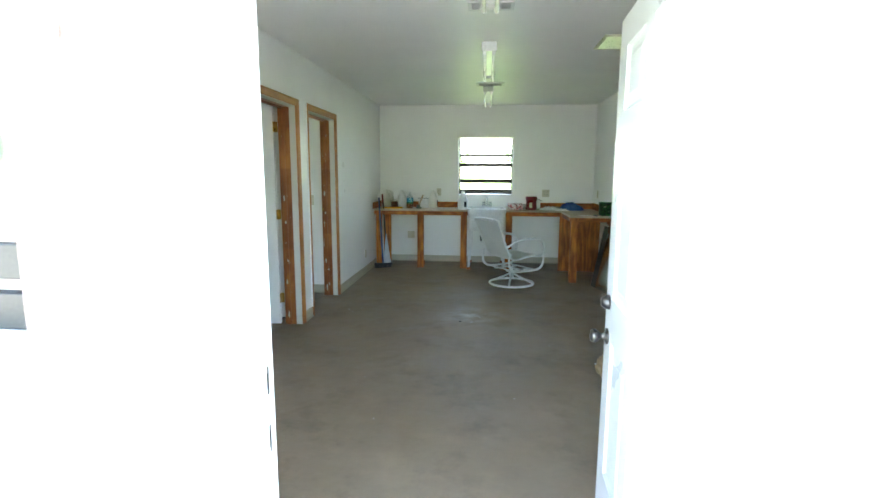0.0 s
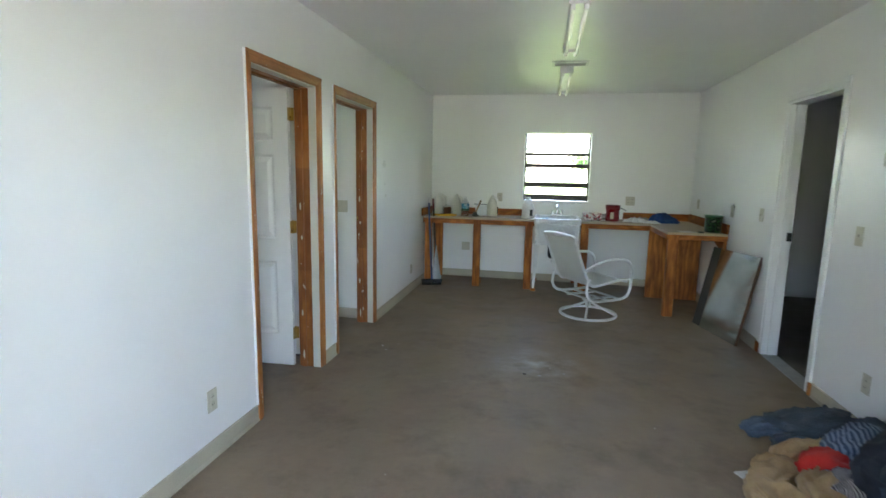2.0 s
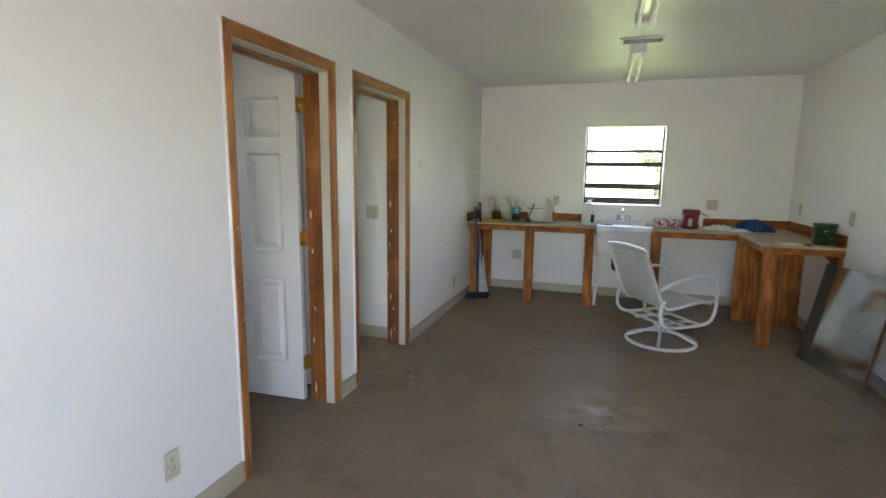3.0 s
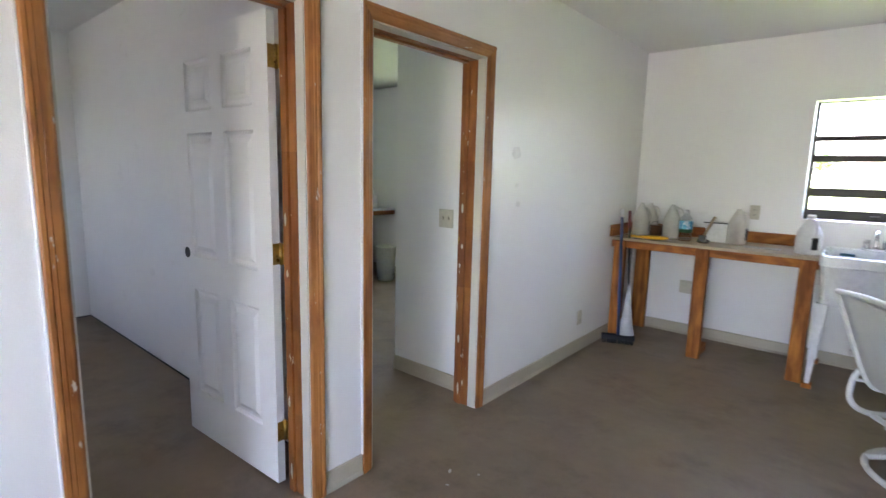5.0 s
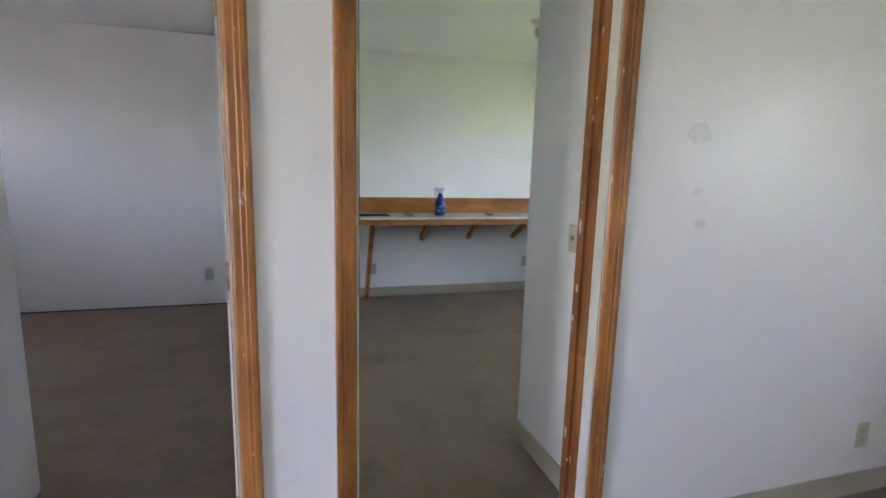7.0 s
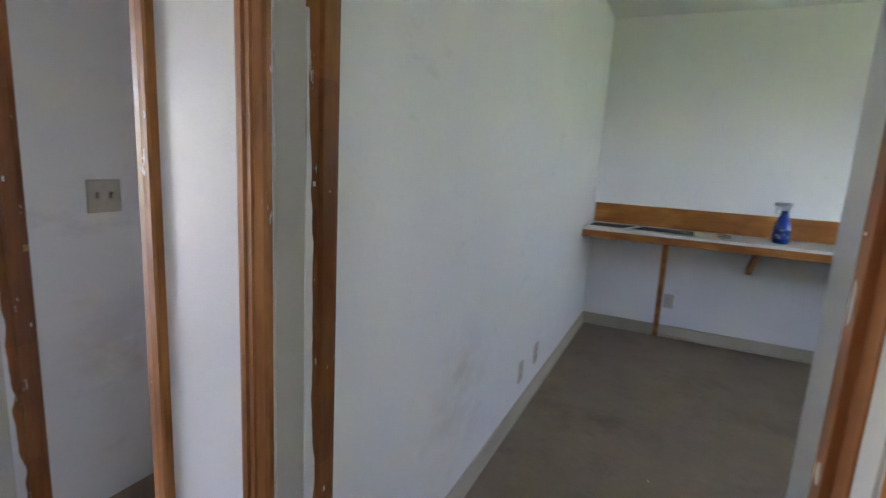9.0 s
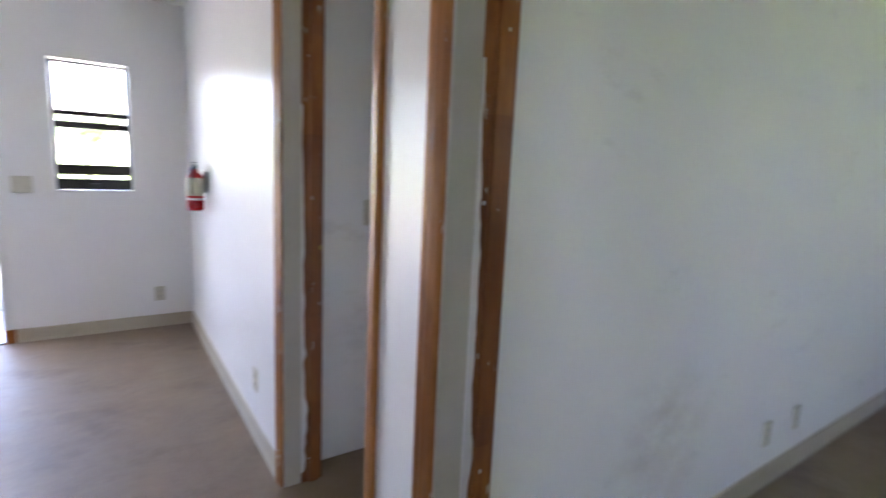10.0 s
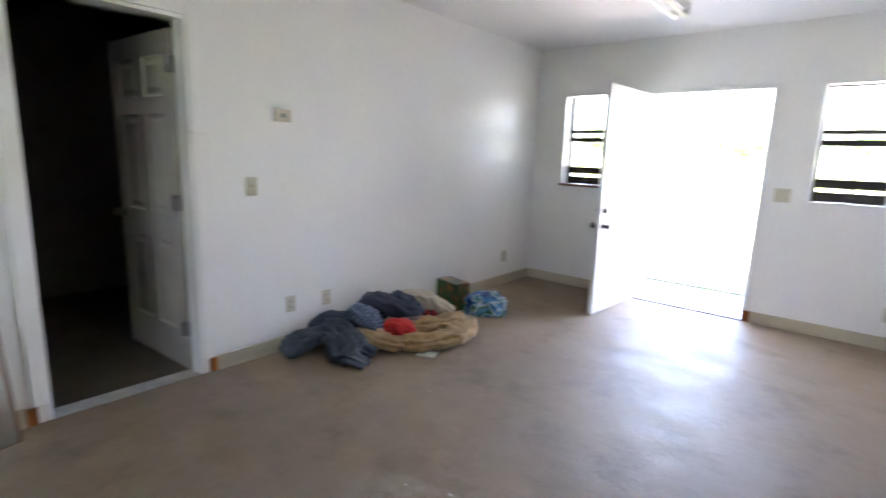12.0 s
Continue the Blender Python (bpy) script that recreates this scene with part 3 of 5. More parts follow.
part("head_jamb", boxed((W - 0.004, RD[0] + 0.02, RD[3] - 0.02), (W + 0.124, RD[1] - 0.02, RD[3]), 0.003), WALL, rf)
part("head_casing", boxed((W - 0.0145, RD[0], RD[3]), (W + 0.001, RD[1], RD[3] + 0.055), 0.006), WALL, rf)
part("sill", boxed((W - 0.002, RD[0] + 0.02, -0.02), (W + 0.12, RD[1] - 0.02, 0.003), 0.002), surface("worn_sill", (0.3, 0.29, 0.27), (0.5, 0.49, 0.47), 12, (0.6, 0.8)), rf, "scraped pale concrete sill")
part("strike_plate", boxed((W + 0.085, RD[1] - 0.0225, 0.97), (W + 0.125, RD[1] - 0.0195, 1.04)), DARKHOLE, rf)


# ---- windows ----
def window(name, x0, x1, z0, z1, y, out, bars, label):
    """Bronze awning window in a white reveal; y: the inner wall face, out: the way outdoors; bars: (height, thickness) as parts of the height."""
    w = thing(name, label, "window")
    w["kind"] = "structure"
    yf = y + out * 0.135
    h = z1 - z0

    def slab(n, a, b, c, e, d0, d1, m, bev=0.003, lab=""):
        part(n, boxed((a, min(yf + out * d0, yf + out * d1), c), (b, max(yf + out * d0, yf + out * d1), e), bev), m, w, lab)
    slab("window_frame", x0, x0 + 0.022, z0, z1, 0, 0.05, BRONZE)
    slab("window_frame", x1 - 0.022, x1, z0, z1, 0, 0.05, BRONZE)
    slab("window_frame", x0 + 0.022, x1 - 0.022, z1 - 0.012, z1, 0, 0.05, ALU)
    levels = []
    for f0, tt in bars:
        zc = z0 + f0 * h
        slab("sash_bar", x0 + 0.02, x1 - 0.02, zc - tt * h / 2, zc + tt * h / 2, 0.002, 0.042, BRONZE)
        levels.append((zc - tt * h / 2, zc + tt * h / 2))
    edges = [z1 - 0.012] + [q for lo, hi in sorted(levels, reverse=True) for q in (hi, lo)]
    for top, bot in zip(edges[0::2], edges[1::2]):
        if top - bot > 0.02:
            bm = boxed((x0 + 0.022, min(yf + out * 0.02, yf + out * 0.024), bot), (x1 - 0.022, max(yf + out * 0.02, yf + out * 0.024), top))
            pane = part("pane", bm, GLASS, w)
            pane.visible_shadow = False
    part("crank", boxed(((x0 + x1) / 2 - 0.03, min(y + out * 0.07, yf), z0 + 0.03), ((x0 + x1) / 2 + 0.03, max(y + out * 0.07, yf), z0 + 0.05), 0.004), BRONZE, w)
    return w


FRONT_BARS = [(0.61, 0.036), (0.517, 0.05), (0.163, 0.082), (0.046, 0.086)]
window("window_1", *W2, 0, -1, FRONT_BARS, "bronze awning window in a white reveal")
window("window_2", *W3, 0, -1, FRONT_BARS, "bronze awning window with a brown sill edge")
window("window_3", *WB, L, 1, [(0.695, 0.042), (0.525, 0.056), (0.238, 0.076), (0.048, 0.086)], "bronze awning window above the utility sink")
window("window_4", *R1W, 0, -1, FRONT_BARS, "bronze awning window of the first small room")
window("window_5", *R2W, L, 1, FRONT_BARS, "bronze awning window of the second small room")
put("window_sill", boxed((W3[0] - 0.02, -0.09, W3[2] - 0.022), (W3[1] + 0.02, 0.02, W3[2] + 0.001), 0.004), timber("sill_wood", "x", (0.08, 0.03, 0.015), (0.2, 0.08, 0.04), 0.0), kind="structure")
for k, (x0, x1, z0, z1) in enumerate((W2, W3, R1W)):
    put("window_sill", boxed((x0 - 0.03, -OUT - 0.055, z0 - 0.10), (x1 + 0.03, -OUT + 0.06, z0 - 0.003), 0.012),
        surface("painted_sill", (0.55, 0.30, 0.26), (0.68, 0.42, 0.37), 5, (0.6, 0.8)), kind="structure")


# ---- outdoors ----
put("ground", boxed((-400, -400, -0.4), (400, 400, -0.12)), GRASS, kind="structure")
put("pavement", boxed((-6, -1.15, -0.2), (8, -OUT, -0.04), 0.01), CONCRETE, kind="structure")
put("road", boxed((-60, -14, -0.3), (60, -1.45, -0.09), 0.0), GRAVEL, kind="structure")


def grass_strip(name, x0, x1, y0, y1, z, n, h):
    bm = bmesh.new()
    for _ in range(n):
        x, y, a = random.uniform(x0, x1), random.uniform(y0, y1), random.uniform(0, math.pi)
        t, lean = h * random.uniform(0.4, 1.0), random.uniform(-0.04, 0.04)
        dx, dy = 0.006 * math.cos(a), 0.006 * math.sin(a)
        bm.faces.new([bm.verts.new(q) for q in ((x - dx, y - dy, z), (x + dx, y + dy, z), (x + lean, y + lean * 0.6, z + t))])
    return put(name, bm, GRASS, "rough green grass blades along the concrete", "grass", kind="stuff")


random.seed(4)
grass_strip("grass", -2, 6, -1.47, -1.13, -0.13, 2600, 0.13)
grass_strip("grass", -3, 7, 8.0, 12.0, -0.13, 3500, 0.25)


def tree(seed):
    random.seed(seed)
    t = thing("tree", "leafy green broadleaf tree", "tree", group="trees round the building")
    bm = bmesh.new()
    h = 2.2
    tube(bm, [(0, 0, -0.15), (0.05, 0.03, h * 0.5), (0.0, 0.1, h), (0.1, 0.1, h * 1.6)], [0.2, 0.15, 0.12, 0.06], 9)
    tips = []
    for k in range(9):
        a, z = k * 2.4, h * (0.75 + 0.08 * k)
        tip = Vector((math.cos(a) * random.uniform(1.0, 2.0), math.sin(a) * random.uniform(1.0, 2.0), z + random.uniform(0.6, 1.5)))
        tube(bm, smooth_line([(0.03, 0.08, z), (tip.x * 0.5, tip.y * 0.5, z + 0.55), tip], 3), [0.06, 0.055, 0.05, 0.04, 0.03, 0.025, 0.015], 6)
        tips += [tip, tip * 0.7 + Vector((0, 0, 0.5)), tip * 0.85 + Vector((0.4 * math.sin(3 * a), 0.4, -0.3))]
    part("trunk", bm, BARK, t)
    verts, faces = [], []
    for tip in tips:
        for _ in range(120):
            c = tip + Vector([random.gauss(0, 0.38) for _ in range(3)])
            u = Vector([random.gauss(0, 1) for _ in range(3)]).normalized()
            w = u.orthogonal().normalized()
            s = random.uniform(0.07, 0.15)
            i = len(verts)
            verts += [c - u * s, c + w * s * 0.45, c + u * s, c - w * s * 0.45]
            faces.append((i, i + 1, i + 2, i + 3))
    mesh = bpy.data.meshes.new("crown")
    mesh.from_pydata([tuple(v) for v in verts], [], faces)
    mesh.materials.append(LEAF)
    crown = new("crown", mesh)
    crown.parent = t
    return t


t1 = tree(11)
t1.matrix_basis = pose(-7.0, 34.0, -0.12)
t2 = tree(12)
t2.matrix_basis = pose(9.5, 37.5, -0.12)
random.seed(8)
for k in range(9):
    copy_thing((t1, t2)[k % 2], pose(-30 + 7 * k + random.uniform(-1, 1), random.uniform(36, 48), -0.12, 0, 0, 67 * k))
for k in range(12):
    copy_thing((t1, t2)[k % 2], pose(-24 + 4.2 * k + random.uniform(-1, 1), random.uniform(-34, -24), -0.12, 0, 0, 41 * k))
# a rough hedge behind the building
random.seed(21)
verts, faces = [], []
for _ in range(5000):
    c = Vector((random.uniform(-9, 12), 13.5 + random.gauss(0, 0.6), -0.1 + abs(random.gauss(0, 0.3))))
    u = Vector([random.gauss(0, 1) for _ in range(3)]).normalized()
    w = u.orthogonal().normalized()
    i = len(verts)
    verts += [c - u * 0.1, c + w * 0.045, c + u * 0.1, c - w * 0.045]
    faces.append((i, i + 1, i + 2, i + 3))
mesh = bpy.data.meshes.new("hedge")
mesh.from_pydata([tuple(v) for v in verts], [], faces)
mesh.materials.append(LEAF)
tagged(new("hedge", mesh), "rough green scrub behind the building", "hedge", kind="stuff")


# ---- electrical plates ----
def plate(at, normal, kind="outlet", gang=1, group="wall plates"):
    """An ivory wall plate with its sockets, toggles or none; normal: one of +x -x +y -y."""
    turn = {"+x": 90, "-x": -90, "+y": 180, "-y": 0}[normal]
    w = 0.072 if gang == 1 else 0.116
    names = {"outlet": ("outlet", "ivory duplex socket plate on the white wall", "outlet"), "switch": ("light_switch", "ivory toggle switch plate on the white wall", "switch"),
             "blank": ("cover_plate", "plain ivory cover plate on the white wall", "plate")}[kind]
    p = thing(names[0], names[1], names[2], at, turn, group)
    part("plate", boxed((-w / 2, -0.006, -0.058), (w / 2, 0, 0.058), 0.003), IVORY, p)
    for g in range(gang):
        cx = (g - (gang - 1) / 2) * 0.046
        if kind == "outlet":
            for z in (-0.02, 0.02):
                sock = part("socket", boxed((cx - 0.015, -0.0085, z - 0.014), (cx + 0.015, -0.005, z + 0.014), 0.003), IVORY, p)
                for x in (-0.006, 0.006):
                    part("slot", boxed((cx + x - 0.0012, -0.0092, z - 0.004), (cx + x + 0.0012, -0.0083, z + 0.006)), DARKHOLE, sock)
        elif kind == "switch":
            part("toggle", boxed((cx - 0.005, -0.016, -0.006), (cx + 0.005, -0.005, 0.012), 0.002), IVORY, p)
    return p


plate((0, 2.143, 0.31), "+x")
plate((0, 5.945, 0.28), "+x")
plate((0.972, L, 1.15), "-y")
plate((2.70, L, 1.145), "-y", "outlet", 2)
plate((0.51, L, 0.44), "-y", "blank", 2)
plate((W, 4.852, 1.158), "-x", "switch")
plate((W, 5.553, 1.14), "-x")
plate((W, 6.72, 1.147), "-x")
plate((W, 3.445, 1.14), "-x", "switch")
plate((W, 3.185, 0.32), "-x")
plate((W, 2.885, 0.31), "-x")
plate((W, 0.52, 0.31), "-x")
plate((1.05, 0, 1.14), "+y", "switch", 2)
plate((0.238, 0, 0.275), "+y")
plate((-1.84, PB, 0.26), "+y")
plate((-2.14, PB, 0.265), "+y")
plate((FAR, 4.332, 0.306), "+x")
plate((FAR, 6.1, 0.34), "+x")
plate((-0.357, 4.662, 1.125), "-y", "switch", 2)
plate((FAR, 2.735, 0.31), "+x")
plate((-0.455, 2.485, 1.16), "+y", "switch", 2)
plate((-1.30, PA, 0.33), "-y")

th = thing("thermostat", "small beige wall thermostat", "thermostat", (W, 3.225, 1.59), -90)
part("case", boxed((-0.06, -0.028, -0.04), (0.06, 0, 0.04), 0.008), IVORY, th)
part("dial_window", boxed((-0.02, -0.0295, -0.012), (0.02, -0.0275, 0.012)), surface("grey_window", (0.2, 0.2, 0.19), (0.3, 0.3, 0.28)), th)

# ---- fire extinguisher by the corner ----
RED = plain("red_enamel", (0.45, 0.012, 0.012), 0.25)
LABEL = plain("cream_label", (0.62, 0.58, 0.40), 0.5)
BLACK = plain("black_plastic", (0.015, 0.015, 0.016), 0.4)
ex = thing("fire_extinguisher", "small red fire extinguisher hung on the wall bracket", "extinguisher", (0.075, 0.90, 1.03))
cyl = part("cylinder", lathe([(0.03, 0), (0.05, 0.004), (0.053, 0.02), (0.053, 0.20), (0.045, 0.235), (0.022, 0.255), (0.018, 0.275)], 22), RED, ex)
part("label_band", lathe([(0.0535, 0.10), (0.0542, 0.101), (0.0542, 0.215), (0.0535, 0.216)], 22), LABEL, cyl, "cream paper label")
part("white_band", lathe([(0.0536, 0.072), (0.0545, 0.073), (0.0545, 0.084), (0.0536, 0.085)], 22), TRIMWHITE, cyl)
valve = boxed((-0.014, -0.014, 0.27), (0.014, 0.014, 0.295), 0.003)
box(valve, (-0.01, -0.07, 0.296), (0.01, 0.02, 0.303), 0.002)
box(valve, (-0.01, -0.06, 0.312), (0.01, 0.025, 0.319), 0.002)
part("valve", valve, BLACK, ex)
part("hose", tubed(smooth_line([(0, 0.015, 0.28), (0.03, 0.045, 0.27), (0.035, 0.05, 0.2), (0.03, 0.05, 0.10)]), 0.007), BLACK, ex)
part("bracket", boxed((-0.074, -0.02, 0.12), (-0.05, 0.02, 0.26), 0.002), STEEL, ex)

# ---- ceiling lights and registers ----
TUBE = plain("fluorescent_tube", (0.9, 0.92, 0.86), 0.15)
nt = TUBE.node_tree.nodes["Principled BSDF"]
# weak yellow-green emission in place of reflections on the unlit tubes
nt.inputs["Emission Color"].default_value = (0.93, 1.0, 0.72, 1)
nt.inputs["Emission Strength"].default_value = 0.006
FIX = plain("fixture_enamel", (0.72, 0.72, 0.70), 0.35)


def strip_light(y0, y1, x=1.745):
    """A bare two-tube fluorescent strip, screwed to the ceiling."""
    s = thing("ceiling_light", "white two-tube fluorescent strip light, bare tubes", "ceiling light", (x, y0, C), 0, "strip lights")
    ln = y1 - y0
    part("channel", prism([(-0.055, 0), (-0.035, -0.05), (0.035, -0.05), (0.055, 0)], "y", 0.0, ln), FIX, s)
    for y in (0.0, ln - 0.03):
        cap = part("end_cap", boxed((-0.064, y - 0.004, -0.075), (0.064, y + 0.034, 0.0), 0.004), FIX, s)
        for q in (-0.038, 0.038):
            part("socket", boxed((q - 0.014, y + 0.004, -0.108), (q + 0.014, y + 0.026, -0.07), 0.004), TRIMWHITE, cap)
    for q in (-0.038, 0.038):
        part("tube", tubed([(q, 0.03, -0.095), (q, ln - 0.03, -0.095)], 0.0125, 12), TUBE, s, "pale glass fluorescent tube")


strip_light(3.22, 4.45)
strip_light(5.28, 6.51)
strip_light(0.93, 2.15)


def register(x, y, w, d, label, slats, along="x", material=FIX):
    """A ceiling grille: frame, dark backing and angled slats."""
    r = thing("ceiling_vent", label, "vent", (x, y, C))
    part("backing", boxed((-w / 2 + 0.01, -d / 2 + 0.01, -0.004), (w / 2 - 0.01, d / 2 - 0.01, -0.001)), DARKHOLE, r)
    for a, b in (((-w / 2, -d / 2), (w / 2, -d / 2 + 0.025)), ((-w / 2, d / 2 - 0.025), (w / 2, d / 2)), ((-w / 2, -d / 2 + 0.025), (-w / 2 + 0.025, d / 2 - 0.025)), ((w / 2 - 0.025, -d / 2 + 0.025), (w / 2, d / 2 - 0.025))):
        part("frame", boxed((a[0], a[1], -0.014), (b[0], b[1], -0.0005), 0.002), material, r)
    n = slats
    for k in range(n):
        if along == "x":
            yc = -d / 2 + 0.03 + (d - 0.06) * (k + 0.5) / n
            h = (d - 0.06) / n * 0.32
            bm = prism([(yc - h, -0.016), (yc - h + 0.002, -0.0165), (yc + h, -0.005), (yc + h - 0.002, -0.0045)], "x", -w / 2 + 0.024, w / 2 - 0.024)
        else:
            xc = -w / 2 + 0.03 + (w - 0.06) * (k + 0.5) / n
            h = (w - 0.06) / n * 0.40
            bm = prism([(xc - h, -0.004), (xc - h + 0.001, -0.003), (xc + h, -0.0145), (xc + h - 0.001, -0.0155)], "y", -d / 2 + 0.024, d / 2 - 0.024)
        part("slat", bm, material, r)


# greenish light thrown up onto the slats is mixed into their paint
register(2.86, 3.27, 0.43, 0.43, "white louvred return-air grille in the ceiling, coloured with greenish bounce light", 20, "y", plain("green_lit_enamel", (0.82, 0.84, 0.62), 0.3))
register(1.77, 5.165, 0.34, 0.19, "small grey ceiling air register with louvres", 6)
register(1.75, 2.30, 0.30, 0.17, "small grey ceiling air register with louvres", 6)
kl = thing("lamp_holder", "bare ceiling lamp holder with a small bulb", "ceiling light", (-2.27, 5.38, C))
part("base", lathe([(0.058, 0), (0.058, -0.012), (0.03, -0.03), (0.024, -0.05), (0.02, -0.055)][::-1], 18), TRIMWHITE, kl)
part("bulb", lathe([(0.006, -0.125), (0.022, -0.115), (0.029, -0.095), (0.024, -0.07), (0.016, -0.053)], 16), plain("frosted_bulb", (0.7, 0.7, 0.66), 0.2), kl)

# ---- the work bench along the back wall ----
FY, TOP = 6.45, 0.90


def bench(name, label, x0, x1, legs, left_splash, splash):
    b = thing(name, label, "work bench")
    part("top", boxed((x0, FY, TOP - 0.022), (x1, L - 0.02, TOP), 0.003), LAMINATE, b, "worn beige laminate top")
    part("apron", boxed((x0, FY - 0.004, TOP - 0.082), (x1, FY + 0.034, TOP - 0.022), 0.004), DECK_X, b)
    for x in legs:
        part("leg", boxed((x, FY + 0.004 - 0.03, 0.001), (x + 0.095, FY + 0.03, TOP - 0.024), 0.005), DECK_Z, b)
        part("runner", boxed((x + 0.02, FY + 0.03, 0.001), (x + 0.085, FY + 0.26, 0.07), 0.004), DECK_Y, b)
    for a, c in splash:
        part("splashback", boxed((a, L - 0.022, TOP + 0.001), (c, L - 0.001, TOP + 0.092), 0.003), DECK_X, b)
    if left_splash:
        part("leg", boxed((x0 + 0.03, L - 0.075, 0.001), (x0 + 0.16, L - 0.035, TOP - 0.024), 0.005), DECK_Z, b)
        part("splashback", boxed((0.001, FY, TOP + 0.001), (0.022, L - 0.024, TOP + 0.10), 0.003), DECK_Y, b)
    return b


bench("work_bench", "home-made wooden bench with worn laminate top", 0.024, 1.475, (0.055, 0.70, 1.365), True, ((0.03, 1.44),))
rb = bench("work_bench", "L-shaped wooden bench with plywood side panel", 2.045, W - 0.002, (2.05,), False, ((2.62, W - 0.002),))
RX, RY = 2.86, 5.58
part("return_top", boxed((RX, RY, TOP - 0.022), (W - 0.003, FY - 0.001, TOP - 0.0005), 0.003), LAMINATE, rb, "worn beige laminate top")
part("apron", boxed((RX, RY - 0.004, TOP - 0.075), (W - 0.003, RY + 0.032, TOP - 0.022), 0.004), DECK_X, rb)
part("apron", boxed((RX - 0.002, RY + 0.032, TOP - 0.075), (RX + 0.03, FY, TOP - 0.022), 0.004), DECK_Y, rb)
part("leg", boxed((RX + 0.015, RY - 0.02, 0.001), (RX + 0.115, RY + 0.05, TOP - 0.024), 0.005), DECK_Z, rb)
part("side_panel", boxed((RX - 0.015, FY - 0.045, 0.001), (RX + 0.575, FY - 0.028, TOP - 0.03), 0.002), PLY, rb, "knotty plywood panel")
part("bracket", prism([(RY + 0.02, TOP - 0.075), (RY + 0.34, TOP - 0.075), (RY + 0.34, TOP - 0.1), (RY + 0.05, TOP - 0.19), (RY + 0.02, TOP - 0.19)], "x", W - 0.04, W - 0.003), DECK_Y, rb)
part("splashback", boxed((W - 0.024, RY, TOP + 0.001), (W - 0.001, L - 0.024, TOP + 0.10), 0.003), DECK_Y, rb)

# ---- utility sink ----
SINKW = plain("sink_plastic", (0.78, 0.78, 0.77), 0.28)
sk = thing("utility_sink", "white moulded plastic laundry sink on tapered legs", "sink", (1.76, 6.70, 0))
sk.scale = (1.0, 1.0, 1.07)
sx, sy = 0.277, 0.33
bm = bmesh.new()
prof = [(0.93, 0.55), (0.97, 0.70), (1.0, 0.80), (1.04, 0.805), (1.04, 0.865), (0.98, 0.87), (0.95, 0.86), (0.90, 0.70), (0.84, 0.58)]
loops = []
for k, z in prof:
    cs = []
    for cx, cy in ((-1, -1), (1, -1), (1, 1), (-1, 1)):
        for a in range(4):
            ang = math.atan2(cy, cx) - math.pi / 4 + a * math.pi / 6
            r = 0.05
            cs.append(bm.verts.new((cx * (sx * k - r) + r * math.cos(ang), cy * (sy * k - r) + r * math.sin(ang), z)))
    loops.append(cs)
for p, q in zip(loops, loops[1:]):
    for i in range(16):
        bm.faces.new((p[i], p[(i + 1) % 16], q[(i + 1) % 16], q[i])).smooth = False
bm.faces.new(loops[0][::-1])
bm.faces.new(loops[-1])
part("basin", bm, SINKW, sk)
for x in (-1, 1):
    for y in (-1, 1):
        bm = bmesh.new()
        t0 = [(x * (sx - 0.035) + a * 0.035, y * (sy - 0.045) + b * 0.035, 0.56) for a, b in ((-1, -1), (1, -1), (1, 1), (-1, 1))]
        t1 = [(x * (sx - 0.012) + a * 0.014, y * (sy - 0.02) + b * 0.014, 0.03) for a, b in ((-1, -1), (1, -1), (1, 1), (-1, 1))]
        va, vb = [bm.verts.new(q) for q in t0], [bm.verts.new(q) for q in t1]
        for i in range(4):
            bm.faces.new((va[i], va[(i + 1) % 4], vb[(i + 1) % 4], vb[i]))
        bm.faces.new(va)
        bm.faces.new(vb[::-1])
        leg = part("leg", bm, SINKW, sk)
        part("foot", boxed((x * (sx - 0.012) - 0.03, y * (sy - 0.02) - 0.035, 0.001), (x * (sx - 0.012) + 0.03, y * (sy - 0.02) + 0.035, 0.031), 0.003), DECK_Z, leg, "wooden block under the leg")
part("drain_pipe", tubed(smooth_line([(-0.08, 0.02, 0.555), (-0.08, 0.02, 0.46), (-0.075, 0.05, 0.38), (-0.05, 0.12, 0.36), (-0.03, 0.18, 0.42), (-0.03, 0.24, 0.47), (-0.03, 0.38, 0.48)], 5), 0.022, 10), BLACK, sk, "black plastic trap")
tap = lathe([(0.028, 0.872), (0.024, 0.885), (0.016, 0.9)], 14, (0, 0.27, 0))
tube(tap, smooth_line([(0, 0.27, 0.89), (0, 0.27, 0.955), (0, 0.24, 0.995), (-0.005, 0.17, 0.99), (-0.008, 0.13, 0.955)], 5), 0.014, 10)
for x in (-0.055, 0.055):
    tube(tap, [(x, 0.27, 0.87), (x, 0.27, 0.925)], 0.021, 12)
    tube(tap, [(x - 0.02, 0.265, 0.928), (x + 0.02, 0.265, 0.932)], 0.009, 8)
box(tap, (-0.085, 0.245, 0.868), (0.085, 0.295, 0.885), 0.004)
part("faucet", tap, CHROME, sk, "chrome two-handle faucet")

# ---- patio chair ----
WHITEMETAL = plain("white_coated_metal", (0.76, 0.76, 0.73), 0.3)
SLING = surface("woven_sling", (0.62, 0.61, 0.56), (0.76, 0.75, 0.70), 3, (0.7, 0.85), fine=260, relief=0.35)
ch = thing("patio_chair", "white metal swivel patio chair with woven sling seat", "chair", (2.10, 5.43, 0), 36)
ch.matrix_basis = ch.matrix_basis @ Matrix.Scale(1.06, 4)
part("base_ring", tubed([(0.27 * math.cos(a * math.pi / 18), 0.27 * math.sin(a * math.pi / 18), 0.016) for a in range(36)], 0.0145, 10, True), WHITEMETAL, ch)
